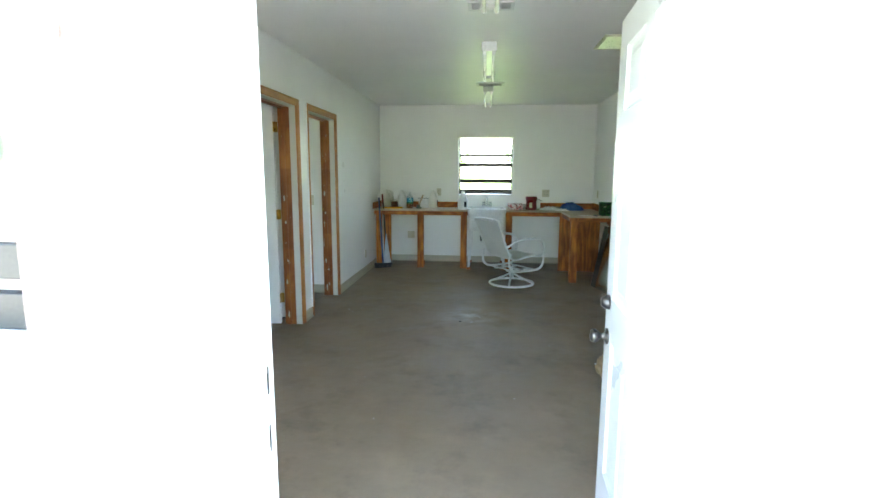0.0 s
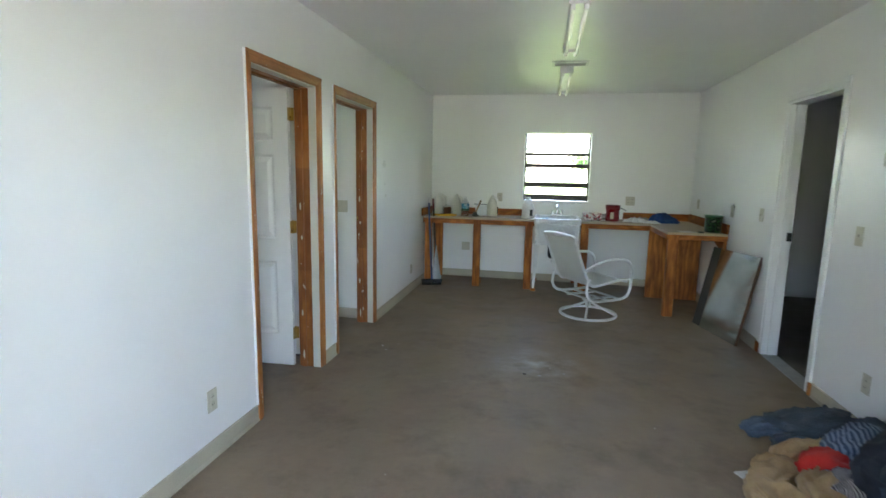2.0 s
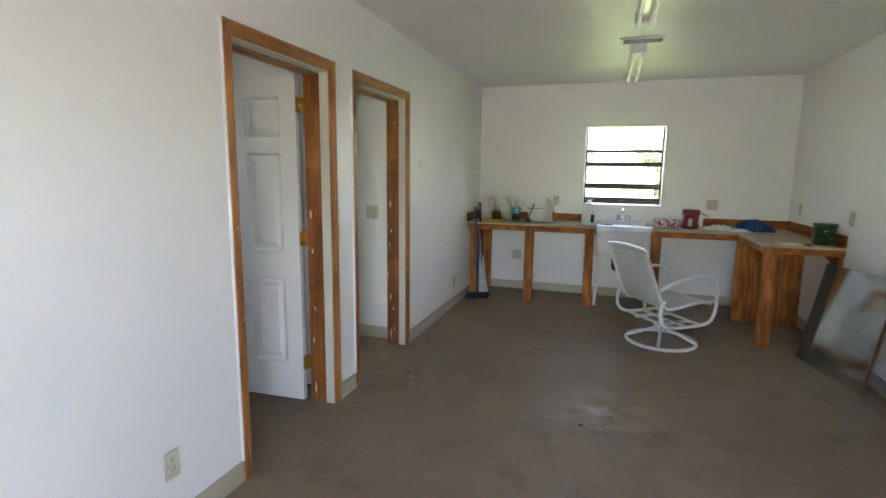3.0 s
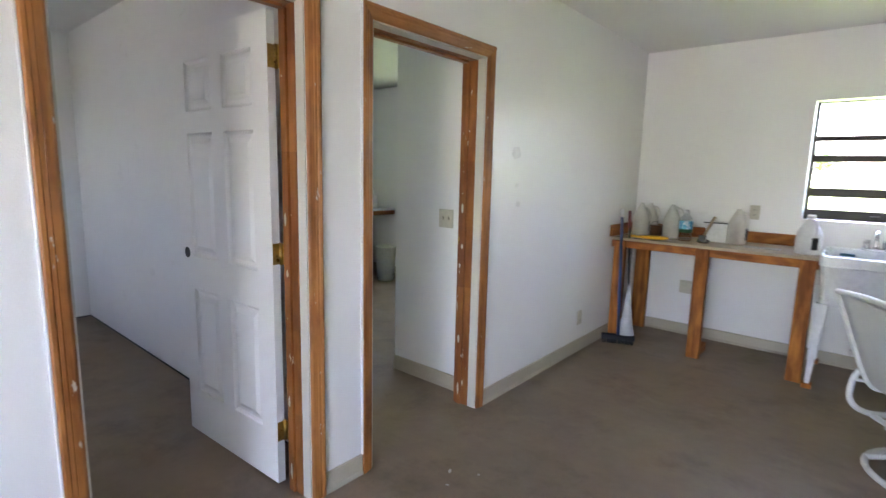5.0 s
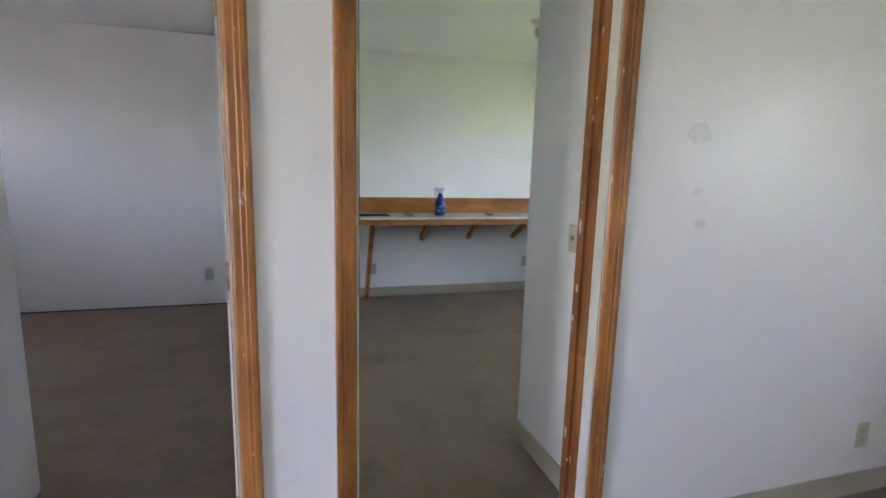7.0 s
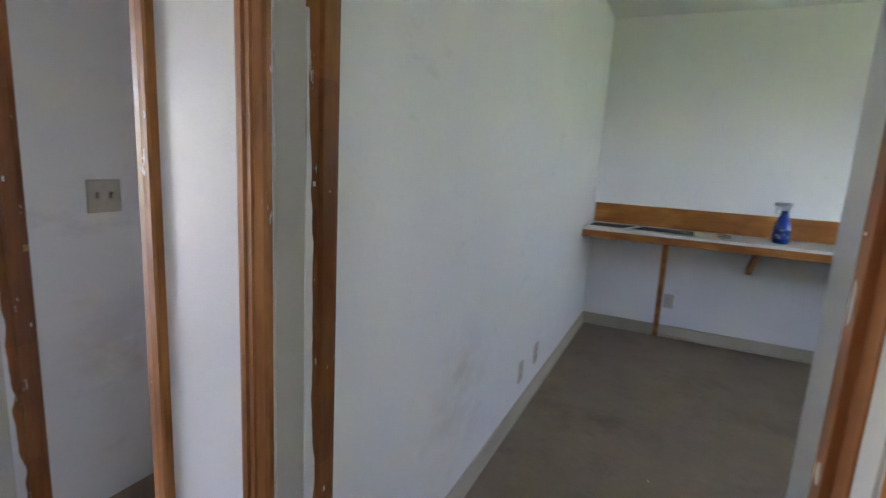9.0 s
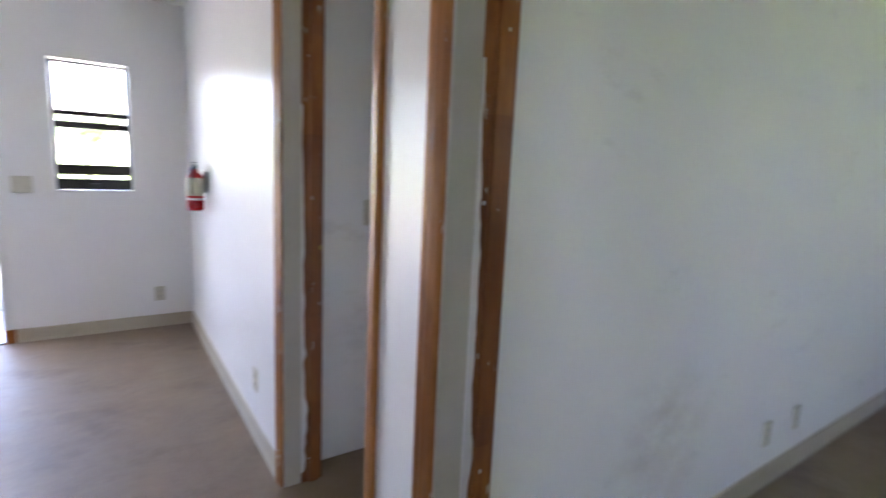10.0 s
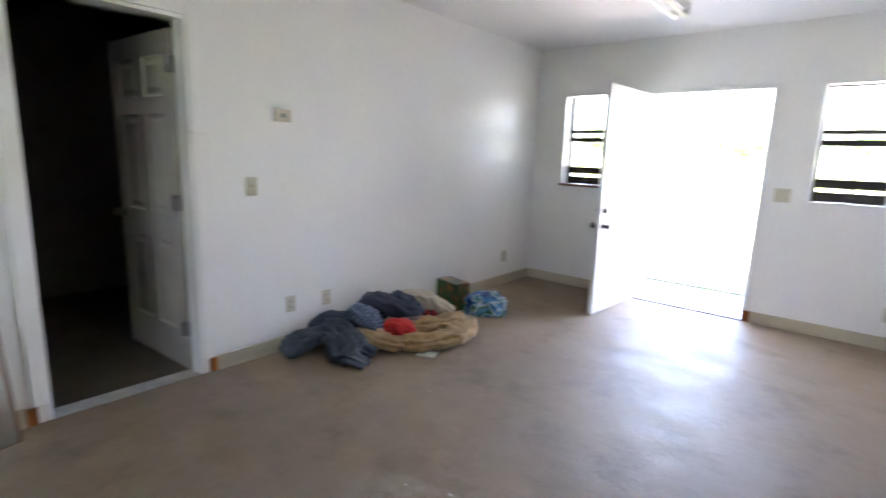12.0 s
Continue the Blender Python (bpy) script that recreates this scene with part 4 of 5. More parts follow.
for k in range(4):
    a = math.pi / 4 + k * math.pi / 2
    part("spoke", tubed(smooth_line([(0.265 * math.cos(a), 0.265 * math.sin(a), 0.022), (0.12 * math.cos(a), 0.12 * math.sin(a), 0.085), (0.02 * math.cos(a), 0.02 * math.sin(a), 0.135)], 4), 0.012, 8), WHITEMETAL, ch)
part("post", lathe([(0.03, 0.10), (0.034, 0.12), (0.034, 0.17), (0.024, 0.18), (0.024, 0.20)], 14), WHITEMETAL, ch)
for y in (-0.12, 0.12):
    part("rocker_plate", boxed((-0.17, y - 0.02, 0.19), (0.17, y + 0.02, 0.204), 0.003), WHITEMETAL, ch)
for x in (-0.15, 0.0, 0.15):
    part("spring_bar", boxed((x - 0.02, -0.235, 0.205), (x + 0.02, 0.235, 0.214), 0.002), WHITEMETAL, ch)
seat_line = smooth_line([(-0.405, 0, 0.825), (-0.36, 0, 0.72), (-0.28, 0, 0.53), (-0.215, 0, 0.40), (-0.165, 0, 0.355), (-0.09, 0, 0.35), (0.09, 0, 0.375), (0.21, 0, 0.385), (0.265, 0, 0.365)], 4)
for y in (-0.225, 0.225):
    part("side_rail", tubed([(p.x, y, p.z) for p in seat_line], 0.0135, 9), WHITEMETAL, ch)
part("head_rail", tubed(smooth_line([(-0.405, -0.225, 0.825), (-0.418, -0.11, 0.837), (-0.422, 0, 0.841), (-0.418, 0.11, 0.837), (-0.405, 0.225, 0.825)], 4), 0.0135, 9), WHITEMETAL, ch)
part("seat_rail", tubed([(0.265, -0.225, 0.365), (0.27, 0, 0.36), (0.265, 0.225, 0.365)], 0.012, 9), WHITEMETAL, ch)
bm = bmesh.new()
rows = []
for p in seat_line:
    rows.append([bm.verts.new((p.x + 0.014 * (1 - (2 * j / 8 - 1) ** 2), (j / 8 - 0.5) * 0.44, p.z - 0.016 * (1 - (2 * j / 8 - 1) ** 2))) for j in range(9)])
for a, b in zip(rows, rows[1:]):
    for j in range(8):
        bm.faces.new((a[j], a[j + 1], b[j + 1], b[j])).smooth = True
bmesh.ops.solidify(bm, geom=bm.faces[:], thickness=0.003)
part("sling", bm, SLING, ch, "pale woven mesh sling")
for y in (-0.262, 0.262):
    loop = smooth_line([(-0.285, y, 0.515), (-0.15, y, 0.565), (0.04, y, 0.60), (0.19, y, 0.59), (0.265, y, 0.535), (0.285, y, 0.42), (0.27, y, 0.28), (0.20, y, 0.215), (0.0, y, 0.205), (-0.17, y, 0.215), (-0.25, y, 0.28), (-0.25, y, 0.38), (-0.225, y, 0.43)], 4)
    part("arm", tubed(loop, 0.014, 9), WHITEMETAL, ch, "bent white tube arm")
    part("cross_tie", tubed([(-0.215, y * 0.85, 0.39), (-0.25, y, 0.385)], 0.009, 6), WHITEMETAL, ch)
    part("cross_tie", tubed([(0.20, y * 0.85, 0.385), (0.28, y, 0.395)], 0.009, 6), WHITEMETAL, ch)

# ---- mirror leaning on the wall ----
mi = thing("mirror", "unframed old mirror sheet leaning against the wall", "mirror", (3.300, 4.71, 0.0), 14)
glass_m, gt, gp = shader("aged_mirror")
gp.inputs["Metallic"].default_value = 1.0
gt.links.new(ramp(gt, noise_of(gt, coords(gt), 5, 5), [(0.35, (0.56, 0.62, 0.61)), (0.65, (0.66, 0.72, 0.71))]), gp.inputs["Base Color"])
gt.links.new(ramp(gt, noise_of(gt, coords(gt), 2, 3), [(0.35, grey(0.09)), (0.7, grey(0.14))]), gp.inputs["Roughness"])
tilt = math.atan2(0.152, 0.785)
mm = pose(0, 0, 0.006, 0, math.degrees(tilt), 0)
bm = boxed((-0.003, 0.006, 0.006), (0.003, 0.57, 0.80))
bmesh.ops.transform(bm, matrix=mm, verts=bm.verts)
part("sheet", bm, glass_m, mi)
bm = boxed((0.004, 0.0, 0.0), (0.012, 0.714, 0.80), 0.002)
bmesh.ops.transform(bm, matrix=mm, verts=bm.verts)
part("backing", bm, surface("dark_backing", (0.03, 0.028, 0.025), (0.07, 0.06, 0.05), 8, (0.6, 0.8)), mi, "dark hardboard backing")
bm = boxed((-0.006, -0.012, 0.0), (0.014, 0.0045, 0.81), 0.002)
bmesh.ops.transform(bm, matrix=mm, verts=bm.verts)
part("edge_strip", bm, timber("dark_edge_wood", "z", (0.04, 0.018, 0.008), (0.14, 0.06, 0.025)), mi, "thin brown wooden edge strip")

# ---- broom, mop and bag in the corner ----
br = thing("push_broom", "blue-handled push broom leaning at the bench", "broom", (0.175, 6.36, 0))
HEADM = surface("dark_bristle", (0.012, 0.012, 0.014), (0.035, 0.034, 0.036), 20, (0.7, 0.9), relief=0.5)
bm = boxed((-0.135, -0.03, 0.035), (0.135, 0.03, 0.075), 0.006)
bmesh.ops.transform(bm, matrix=pose(0, 0, 0, 0, 0, 24), verts=bm.verts)
broom_head = part("head", bm, HEADM, br)
bm = bmesh.new()
random.seed(3)
for i in range(240):
    x, y = random.uniform(-0.13, 0.13), random.uniform(-0.025, 0.025)
    tube(bm, [(x, y, 0.04), (x + random.uniform(-0.01, 0.01), y + random.uniform(-0.008, 0.008), 0.001)], 0.0022, 4)
bmesh.ops.transform(bm, matrix=pose(0, 0, 0, 0, 0, 24), verts=bm.verts)
part("bristles", bm, HEADM, broom_head)
part("handle", tubed([(0, 0, 0.06), (-0.075, 0.085, 1.08)], 0.0125, 10), plain("blue_handle", (0.03, 0.07, 0.20), 0.35), br, "blue painted handle")
part("grip", tubed([(-0.075, 0.085, 1.075), (-0.081, 0.0915, 1.145)], 0.0145, 10), TRIMWHITE, br, "white plastic grip")
br2 = thing("mop_handle", "dark red and black mop handle leaning at the bench", "mop", (0.26, 6.385, 0))
part("handle", tubed([(-0.02, 0.02, 0.03), (-0.105, 0.10, 1.0)], 0.011, 10), BLACK, br2)
part("grip", tubed([(-0.105, 0.10, 0.98), (-0.117, 0.112, 1.13)], 0.013, 10), plain("dark_red_grip", (0.16, 0.02, 0.02), 0.4), br2)
BAGW = plain("white_film", (0.50, 0.51, 0.54), 0.25)
bg = lathe([(0.004, 0.52), (0.012, 0.46), (0.022, 0.38), (0.036, 0.27), (0.05, 0.16), (0.062, 0.09), (0.06, 0.03), (0.02, 0.004)][::-1], 26, (0, 0, 0), (1.0, 0.55))
for v in bg.verts:
    n = noise.noise(v.co * 16) * 0.014
    v.co += Vector((v.co.x, v.co.y, 0)).normalized() * n if (v.co.x or v.co.y) else Vector()
ob = put("plastic_bag", bg, BAGW, "crumpled white plastic sack hanging beside the broom", "bag")
ob.matrix_basis = pose(0.222, 6.403, 0.0, 0, 0, 20)


def print_film(name, scale, stops, rough):
    """Printed packaging: hard-edged irregular fields of colour."""
    m, t, p = shader(name)
    v = coords(t)
    warp = node(t, "ShaderNodeTexNoise", Scale=scale, Detail=3.0)
    t.links.new(v, warp.inputs["Vector"])
    col = ramp(t, warp.outputs["Fac"], stops)
    col.node.color_ramp.interpolation = "CONSTANT"
    t.links.new(col, p.inputs["Base Color"])
    t.links.new(ramp(t, noise_of(t, v, 30, 3), [(0.3, grey(rough)), (0.7, grey(rough + 0.15))]), p.inputs["Roughness"])
    bump(t, p, noise_of(t, v, 26, 3), 0.25, 0.006)
    return m


# ---- things on the bench ----
HAZE = plain("cloudy_plastic", (0.90, 0.88, 0.81), 0.5, 0.0, Transmission_Weight=0.6, IOR=1.03)
CLEARP = plain("clear_plastic", (0.92, 0.94, 0.93), 0.06, 0.0, Transmission_Weight=0.95, IOR=1.06)
GREENL = plain("green_print", (0.02, 0.11, 0.035), 0.35)
WHITEP = plain("white_plastic", (0.78, 0.78, 0.77), 0.3)
YELLOW = plain("yellow_plastic", (0.72, 0.36, 0.006), 0.4)
BROWN = plain("brown_tin", (0.14, 0.055, 0.02), 0.4)
PAPER = surface("crumpled_paper", (0.62, 0.61, 0.58), (0.76, 0.75, 0.72), 20, (0.7, 0.9), relief=0.3)


def jug(at, h=0.285, r=0.072, material=HAZE, turn=0.0, label="empty cloudy plastic gallon jug", cap=None):
    j = thing("jug", label, "jug", (at[0], at[1], TOP), turn, "jugs on the bench")
    body = part("body", lathe([(r * 0.9, 0.001), (r, 0.012), (r, h * 0.50), (r * 0.94, h * 0.58), (r * 0.42, h * 0.88), (r * 0.26, h * 0.92), (r * 0.26, h)], 20, (0, 0, 0), (1, 0.9)), material, j)
    part("grip", tubed(smooth_line([(r * 0.3, 0, h * 0.9), (r * 0.85, 0, h * 0.86), (r * 1.08, 0, h * 0.7), (r * 0.95, 0, h * 0.5)], 4), 0.011, 8), material, body)
    if cap:
        part("cap", lathe([(r * 0.3, h - 0.018), (r * 0.3, h + 0.006), (r * 0.27, h + 0.01)], 16), cap, body)
    # dark upright strip on the side, below the grip
    part("label", boxed((r * 0.98, -0.02, h * 0.14), (r * 1.02, 0.02, h * 0.46), 0.002), BLACK, body, "dark strip below the grip")
    return j


jug((0.15, 6.77), 0.29, turn=15)
jug((0.16, 6.97), 0.28, turn=40)
jug((0.40, 6.81), 0.285, turn=10)
jug((0.90, 6.81), 0.28, turn=-12)
jug((1.385, 6.63), 0.27, 0.088, WHITEP, -62, "white plastic bleach jug with dark strip below the grip", WHITEP)
pb = thing("water_bottle", "clear plastic bottle with a blue and green label", "bottle", (0.545, 6.69, TOP))
part("body", lathe([(0.045, 0.001), (0.052, 0.012), (0.05, 0.07), (0.052, 0.16), (0.045, 0.19), (0.018, 0.225), (0.016, 0.24)], 20), CLEARP, pb)
part("label", lathe([(0.0525, 0.10), (0.0535, 0.101), (0.0535, 0.165), (0.0525, 0.166)], 20), print_film("bottle_label", 30, [(0.0, (0.03, 0.20, 0.36)), (0.44, (0.10, 0.42, 0.52)), (0.53, (0.62, 0.68, 0.68)), (0.60, (0.05, 0.28, 0.45))], 0.35), pb, "blue paper label")
part("label_stripe", lathe([(0.0525, 0.072), (0.0533, 0.073), (0.0533, 0.099), (0.0525, 0.1)], 20), GREENL, pb)
part("cap", lathe([(0.018, 0.235), (0.018, 0.255), (0.015, 0.257)], 14), WHITEP, pb)
cg = thing("caulk_tool", "yellow plastic tool lying on the bench", "tool", (0.33, 6.53, TOP), 20)
bm = tubed(smooth_line([(-0.10, 0.012, 0.02), (-0.04, 0.0, 0.022), (0.03, -0.004, 0.022), (0.10, 0.0, 0.02), (0.125, 0.004, 0.02)], 4), [0.016 + 0.026 * math.sin(math.pi * min(1.0, 0.12 + k / 20)) for k in range(17)], 14)
for v in bm.verts:
    v.co.z = 0.019 + (v.co.z - 0.021) * 0.42
part("body", bm, YELLOW, cg)
part("handle", tubed(smooth_line([(-0.09, 0, 0.015), (-0.14, 0.01, 0.02), (-0.18, 0.05, 0.014)], 4), 0.011, 8), YELLOW, cg)
part("blade", boxed((0.09, -0.02, 0.004), (0.15, 0.02, 0.008), 0.001), STEEL, cg)
tin = thing("paint_tin", "small rusty brown tin with a wire bail", "tin", (0.285, 6.77, TOP))
part("body", lathe([(0.05, 0.001), (0.052, 0.004), (0.052, 0.095), (0.055, 0.1), (0.049, 0.102)], 20), BROWN, tin)
part("bail", tubed(smooth_line([(-0.052, 0, 0.08), (-0.035, -0.02, 0.12), (0, -0.03, 0.135), (0.035, -0.02, 0.12), (0.052, 0, 0.08)], 4), 0.002, 6), STEEL, tin)
wb = thing("carton", "small white open-topped carton", "box", (0.755, 6.86, TOP), -4)
cb = boxed((-0.085, -0.05, 0.001), (0.085, -0.046, 0.15))
for lo, hi in (((-0.085, 0.046, 0.001), (0.085, 0.05, 0.15)), ((-0.085, -0.046, 0.001), (-0.081, 0.046, 0.15)), ((0.081, -0.046, 0.001), (0.085, 0.046, 0.15)), ((-0.081, -0.046, 0.001), (0.081, 0.046, 0.005))):
    box(cb, lo, hi)
part("walls", cb, WHITEP, wb)
put("thin_rod", tubed([(0.645, 6.835, TOP + 0.1545), (0.86, 6.855, TOP + 0.1545)], 0.004, 8), BLACK, "thin dark rod lying across the white carton", "rod")
TRAY = surface("stained_tray", (0.06, 0.062, 0.05), (0.13, 0.13, 0.105), 20, (0.5, 0.7))
brs = thing("paint_brush", "stained wooden-handled paint brush standing in a tray", "brush", (0.69, 6.67, TOP), 12)
part("tray", lathe([(0.035, 0.001), (0.044, 0.006), (0.046, 0.024), (0.041, 0.012), (0.01, 0.01)], 16), TRAY, brs)
part("handle", tubed([(0.0, 0, 0.05), (0.07, 0.01, 0.215)], [0.010, 0.012], 8), timber("brush_handle_wood", "z", (0.30, 0.20, 0.10), (0.48, 0.36, 0.22)), brs)
part("bristles", boxed((-0.035, -0.012, 0.012), (0.02, 0.012, 0.06), 0.004), TRAY, brs)
put("scraper", boxed((0.98, 6.61, TOP + 0.001), (1.22, 6.725, TOP + 0.008), 0.002), STEEL, "thin steel scraper bar lying on the bench", "tool")
put("sponge", boxed((1.56, 6.94, 0.872), (1.65, 6.99, 0.89), 0.006), plain("blue_sponge", (0.05, 0.16, 0.26), 0.8), "small blue sponge on the sink rim", "sponge")
pk = thing("rag_bundle", "pink and white printed plastic bag lying on the bench", "bag", (2.20, 6.71, TOP), 4)
bm = boxed((-0.115, -0.065, 0.001), (0.115, 0.065, 0.10), 0.022)
for v in bm.verts:
    v.co += v.co.normalized() * noise.noise(v.co * 16) * 0.007
    v.co.z = max(v.co.z, 0.001)
part("film", bm, print_film("pink_print", 20, [(0.0, (0.30, 0.03, 0.04)), (0.42, (0.70, 0.66, 0.63)), (0.54, (0.50, 0.12, 0.13)), (0.60, (0.06, 0.04, 0.04)), (0.66, (0.72, 0.70, 0.67))], 0.25), pk)
cup = thing("glass_jar", "small grey glass jar", "jar", (2.335, 6.77, TOP))
part("body", lathe([(0.038, 0.001), (0.042, 0.006), (0.042, 0.075), (0.038, 0.088), (0.034, 0.088), (0.036, 0.07), (0.034, 0.01)], 18), CLEARP, cup)
rc = thing("coffee_can", "dark red plastic coffee can with pale print", "can", (2.445, 6.71, TOP))
rc.matrix_basis = rc.matrix_basis @ Matrix.Scale(1.15, 4)
part("body", lathe([(0.068, 0.001), (0.074, 0.006), (0.074, 0.045), (0.069, 0.055), (0.069, 0.12), (0.076, 0.135), (0.078, 0.175), (0.072, 0.178)], 24), plain("dark_red_plastic", (0.20, 0.012, 0.016), 0.3), rc)
part("print", boxed((-0.03, -0.0785, 0.03), (0.005, -0.066, 0.10), 0.004), LABEL, rc, "pale printed patch")
part("grip", tubed(smooth_line([(0.07, 0, 0.15), (0.10, -0.01, 0.14), (0.14, -0.03, 0.12)], 4), 0.006, 6), STEEL, rc)


def rag(name, at, size, height, material, label, category, seed, fold=9.0, turn=0.0):
    """A dropped cloth: a sheet with soft folds, a ragged outline, and a hem that lies on what is below."""
    off = Vector((seed * 3.1, seed * 1.7, seed * 0.9))
    n = 88
    bm = bmesh.new()
    rows = []
    lean = seed * 1.3
    for i in range(n):
        row = []
        for j in range(n):
            u, v = 2 * i / (n - 1) - 1, 2 * j / (n - 1) - 1
            r = max(abs(u), abs(v))
            k = r / max(1e-6, math.hypot(u, v))
            u, v = u * (0.45 + 0.55 * k), v * (0.45 + 0.55 * k)
            d = Vector((u, v, 0)).normalized() if r else Vector((1, 0, 0))
            wob = 1 + 0.42 * noise.noise(d * 1.3 + off) + 0.20 * noise.noise(d * 3.4 + off * 2) + 0.08 * noise.noise(d * 8 + off)
            x, y = u * size[0] * 0.5 * wob, v * size[1] * 0.5 * wob
            p = Vector((x, y, 0)) + off
            dome = max(0.0, 1 - r ** 2.2) ** 0.9
            lump = 0.55 + 0.9 * noise.noise(p * 5.0)
            q = p + 0.07 * Vector((noise.noise(p * 6), noise.noise(p * 6 + Vector((4, 2, 0))), 0))
            stretch = Vector((q.x * math.cos(lean) + q.y * math.sin(lean), 0.35 * (q.y * math.cos(lean) - q.x * math.sin(lean)), seed))
            soft = 1.5 * noise.noise(stretch * fold * 1.9) + 0.8 * noise.noise(stretch * fold * 4.0 + Vector((3, 1, 4)))
            crease = 0.55 * (1 - 2 * abs(noise.noise(stretch * fold * 1.5 + Vector((6, 2, 5))))) + soft
            z = height * max(0.12, lump) * dome + min(1.0, 2.2 * dome) * 0.135 * min(0.45, *size) * crease + 0.006 * noise.noise(p * 22)
            sx, sy = 0.03 * noise.noise(p * 5 + Vector((2, 9, 4))), 0.03 * noise.noise(p * 5 + Vector((5, 1, 8)))
            row.append(bm.verts.new((x + sx, y + sy, max(0.008, z + 0.006))))
        rows.append(row)
    for a, b in zip(rows, rows[1:]):
        for j in range(n - 1):
            bm.faces.new((a[j], a[j + 1], b[j + 1], b[j])).smooth = True
    rim = [rows[0][j] for j in range(n)] + [rows[i][n - 1] for i in range(1, n)] + [rows[n - 1][j] for j in range(n - 2, -1, -1)] + [rows[i][0] for i in range(n - 2, 0, -1)]
    skirt = [bm.verts.new((v.co.x, v.co.y, 0.001)) for v in rim]
    for i in range(len(rim)):
        bm.faces.new((rim[i], rim[(i + 1) % len(rim)], skirt[(i + 1) % len(rim)], skirt[i])).smooth = True
    ob = put(name, bm, material, label, category)
    ob.matrix_basis = pose(*at, 0, 0, turn)
    return ob


def cloth(name, dark, light, stripe=None):
    m, t, p = shader(name)
    v = coords(t)
    col = blend(t, 0.35, ramp(t, noise_of(t, v, 7, 4), [(0.3, dark), (0.7, light)]), ramp(t, noise_of(t, v, 160, 2), [(0.3, dark), (0.7, light)]))
    if stripe:
        w = node(t, "ShaderNodeTexWave", Scale=stripe[1], Distortion=2.0)
        t.links.new(v, w.inputs["Vector"])
        col = blend(t, ramp(t, w.outputs["Fac"], [(0.45, grey(0)), (0.55, grey(1))]), col, stripe[0])
    t.links.new(col, p.inputs["Base Color"])
    p.inputs["Roughness"].default_value = 0.9
    p.inputs["Sheen Weight"].default_value = 0.05
    bump(t, p, noise_of(t, v, 300, 2), 0.3, 0.002)
    return m


DENIM = cloth("denim", (0.02, 0.032, 0.05), (0.125, 0.165, 0.21))
DENIM_D = cloth("dark_denim", (0.012, 0.017, 0.028), (0.085, 0.11, 0.15))
DENIM_G = cloth("grey_denim", (0.018, 0.026, 0.033), (0.088, 0.110, 0.128))
KHAKI = cloth("khaki_cotton", (0.27, 0.165, 0.075), (0.50, 0.345, 0.18))
REDC = cloth("red_cotton", (0.40, 0.012, 0.008), (0.60, 0.03, 0.02))
NAVY = cloth("navy_cotton", (0.008, 0.010, 0.018), (0.04, 0.05, 0.075))
STRIPED = cloth("striped_knit", (0.45, 0.43, 0.42), (0.6, 0.58, 0.56), ((0.05, 0.03, 0.05), 30))
PLAID = cloth("blue_plaid", (0.018, 0.032, 0.065), (0.055, 0.085, 0.15), ((0.16, 0.20, 0.27), 14))
CREAM = cloth("cream_cotton", (0.45, 0.38, 0.28), (0.62, 0.55, 0.44))

rag("paper_towel", (2.72, 6.71, TOP), (0.25, 0.18), 0.07, PAPER, "crumpled white paper towels on the bench", "paper", 2, 10)
rag("paper_scrap", (2.90, 6.63, TOP), (0.24, 0.16), 0.045, PAPER, "crumpled white paper sheets on the bench", "paper", 5, 10)
rag("work_glove", (2.86, 6.89, TOP), (0.22, 0.12), 0.05, cloth("grey_glove", (0.18, 0.17, 0.14), (0.34, 0.32, 0.26)), "grey cloth work glove on the bench", "glove", 7, 12)
rag("blue_cloth", (3.06, 6.71, TOP), (0.30, 0.22), 0.13, cloth("royal_blue_cotton", (0.012, 0.045, 0.16), (0.03, 0.10, 0.30)), "royal blue cloth heaped on the bench", "cloth", 9, 8)
gc = thing("green_can", "green printed plastic tub on the bench end", "can", (3.35, 5.77, TOP))
part("body", lathe([(0.074, 0.001), (0.08, 0.006), (0.082, 0.15), (0.086, 0.155), (0.086, 0.172), (0.08, 0.174)], 24), print_film("green_print_pattern", 16, [(0.0, (0.004, 0.012, 0.006)), (0.44, (0.010, 0.045, 0.012)), (0.52, (0.03, 0.14, 0.03)), (0.57, (0.006, 0.018, 0.008)), (0.66, (0.26, 0.32, 0.22))], 0.3), gc)
part("rim", lathe([(0.084, 0.165), (0.089, 0.168), (0.089, 0.18), (0.08, 0.182)], 24), GREENL, gc)
put("paper_sheet", prism([(3.02, 5.62), (3.17, 5.66), (3.13, 5.78), (2.99, 5.73)], "z", TOP + 0.001, TOP + 0.004), PAPER, "white folded paper on the bench end", "paper")
put("putty_knife", boxed((3.18, 5.60, TOP + 0.001), (3.22, 5.68, TOP + 0.014), 0.003), BLACK, "small black tool on the bench end", "tool")

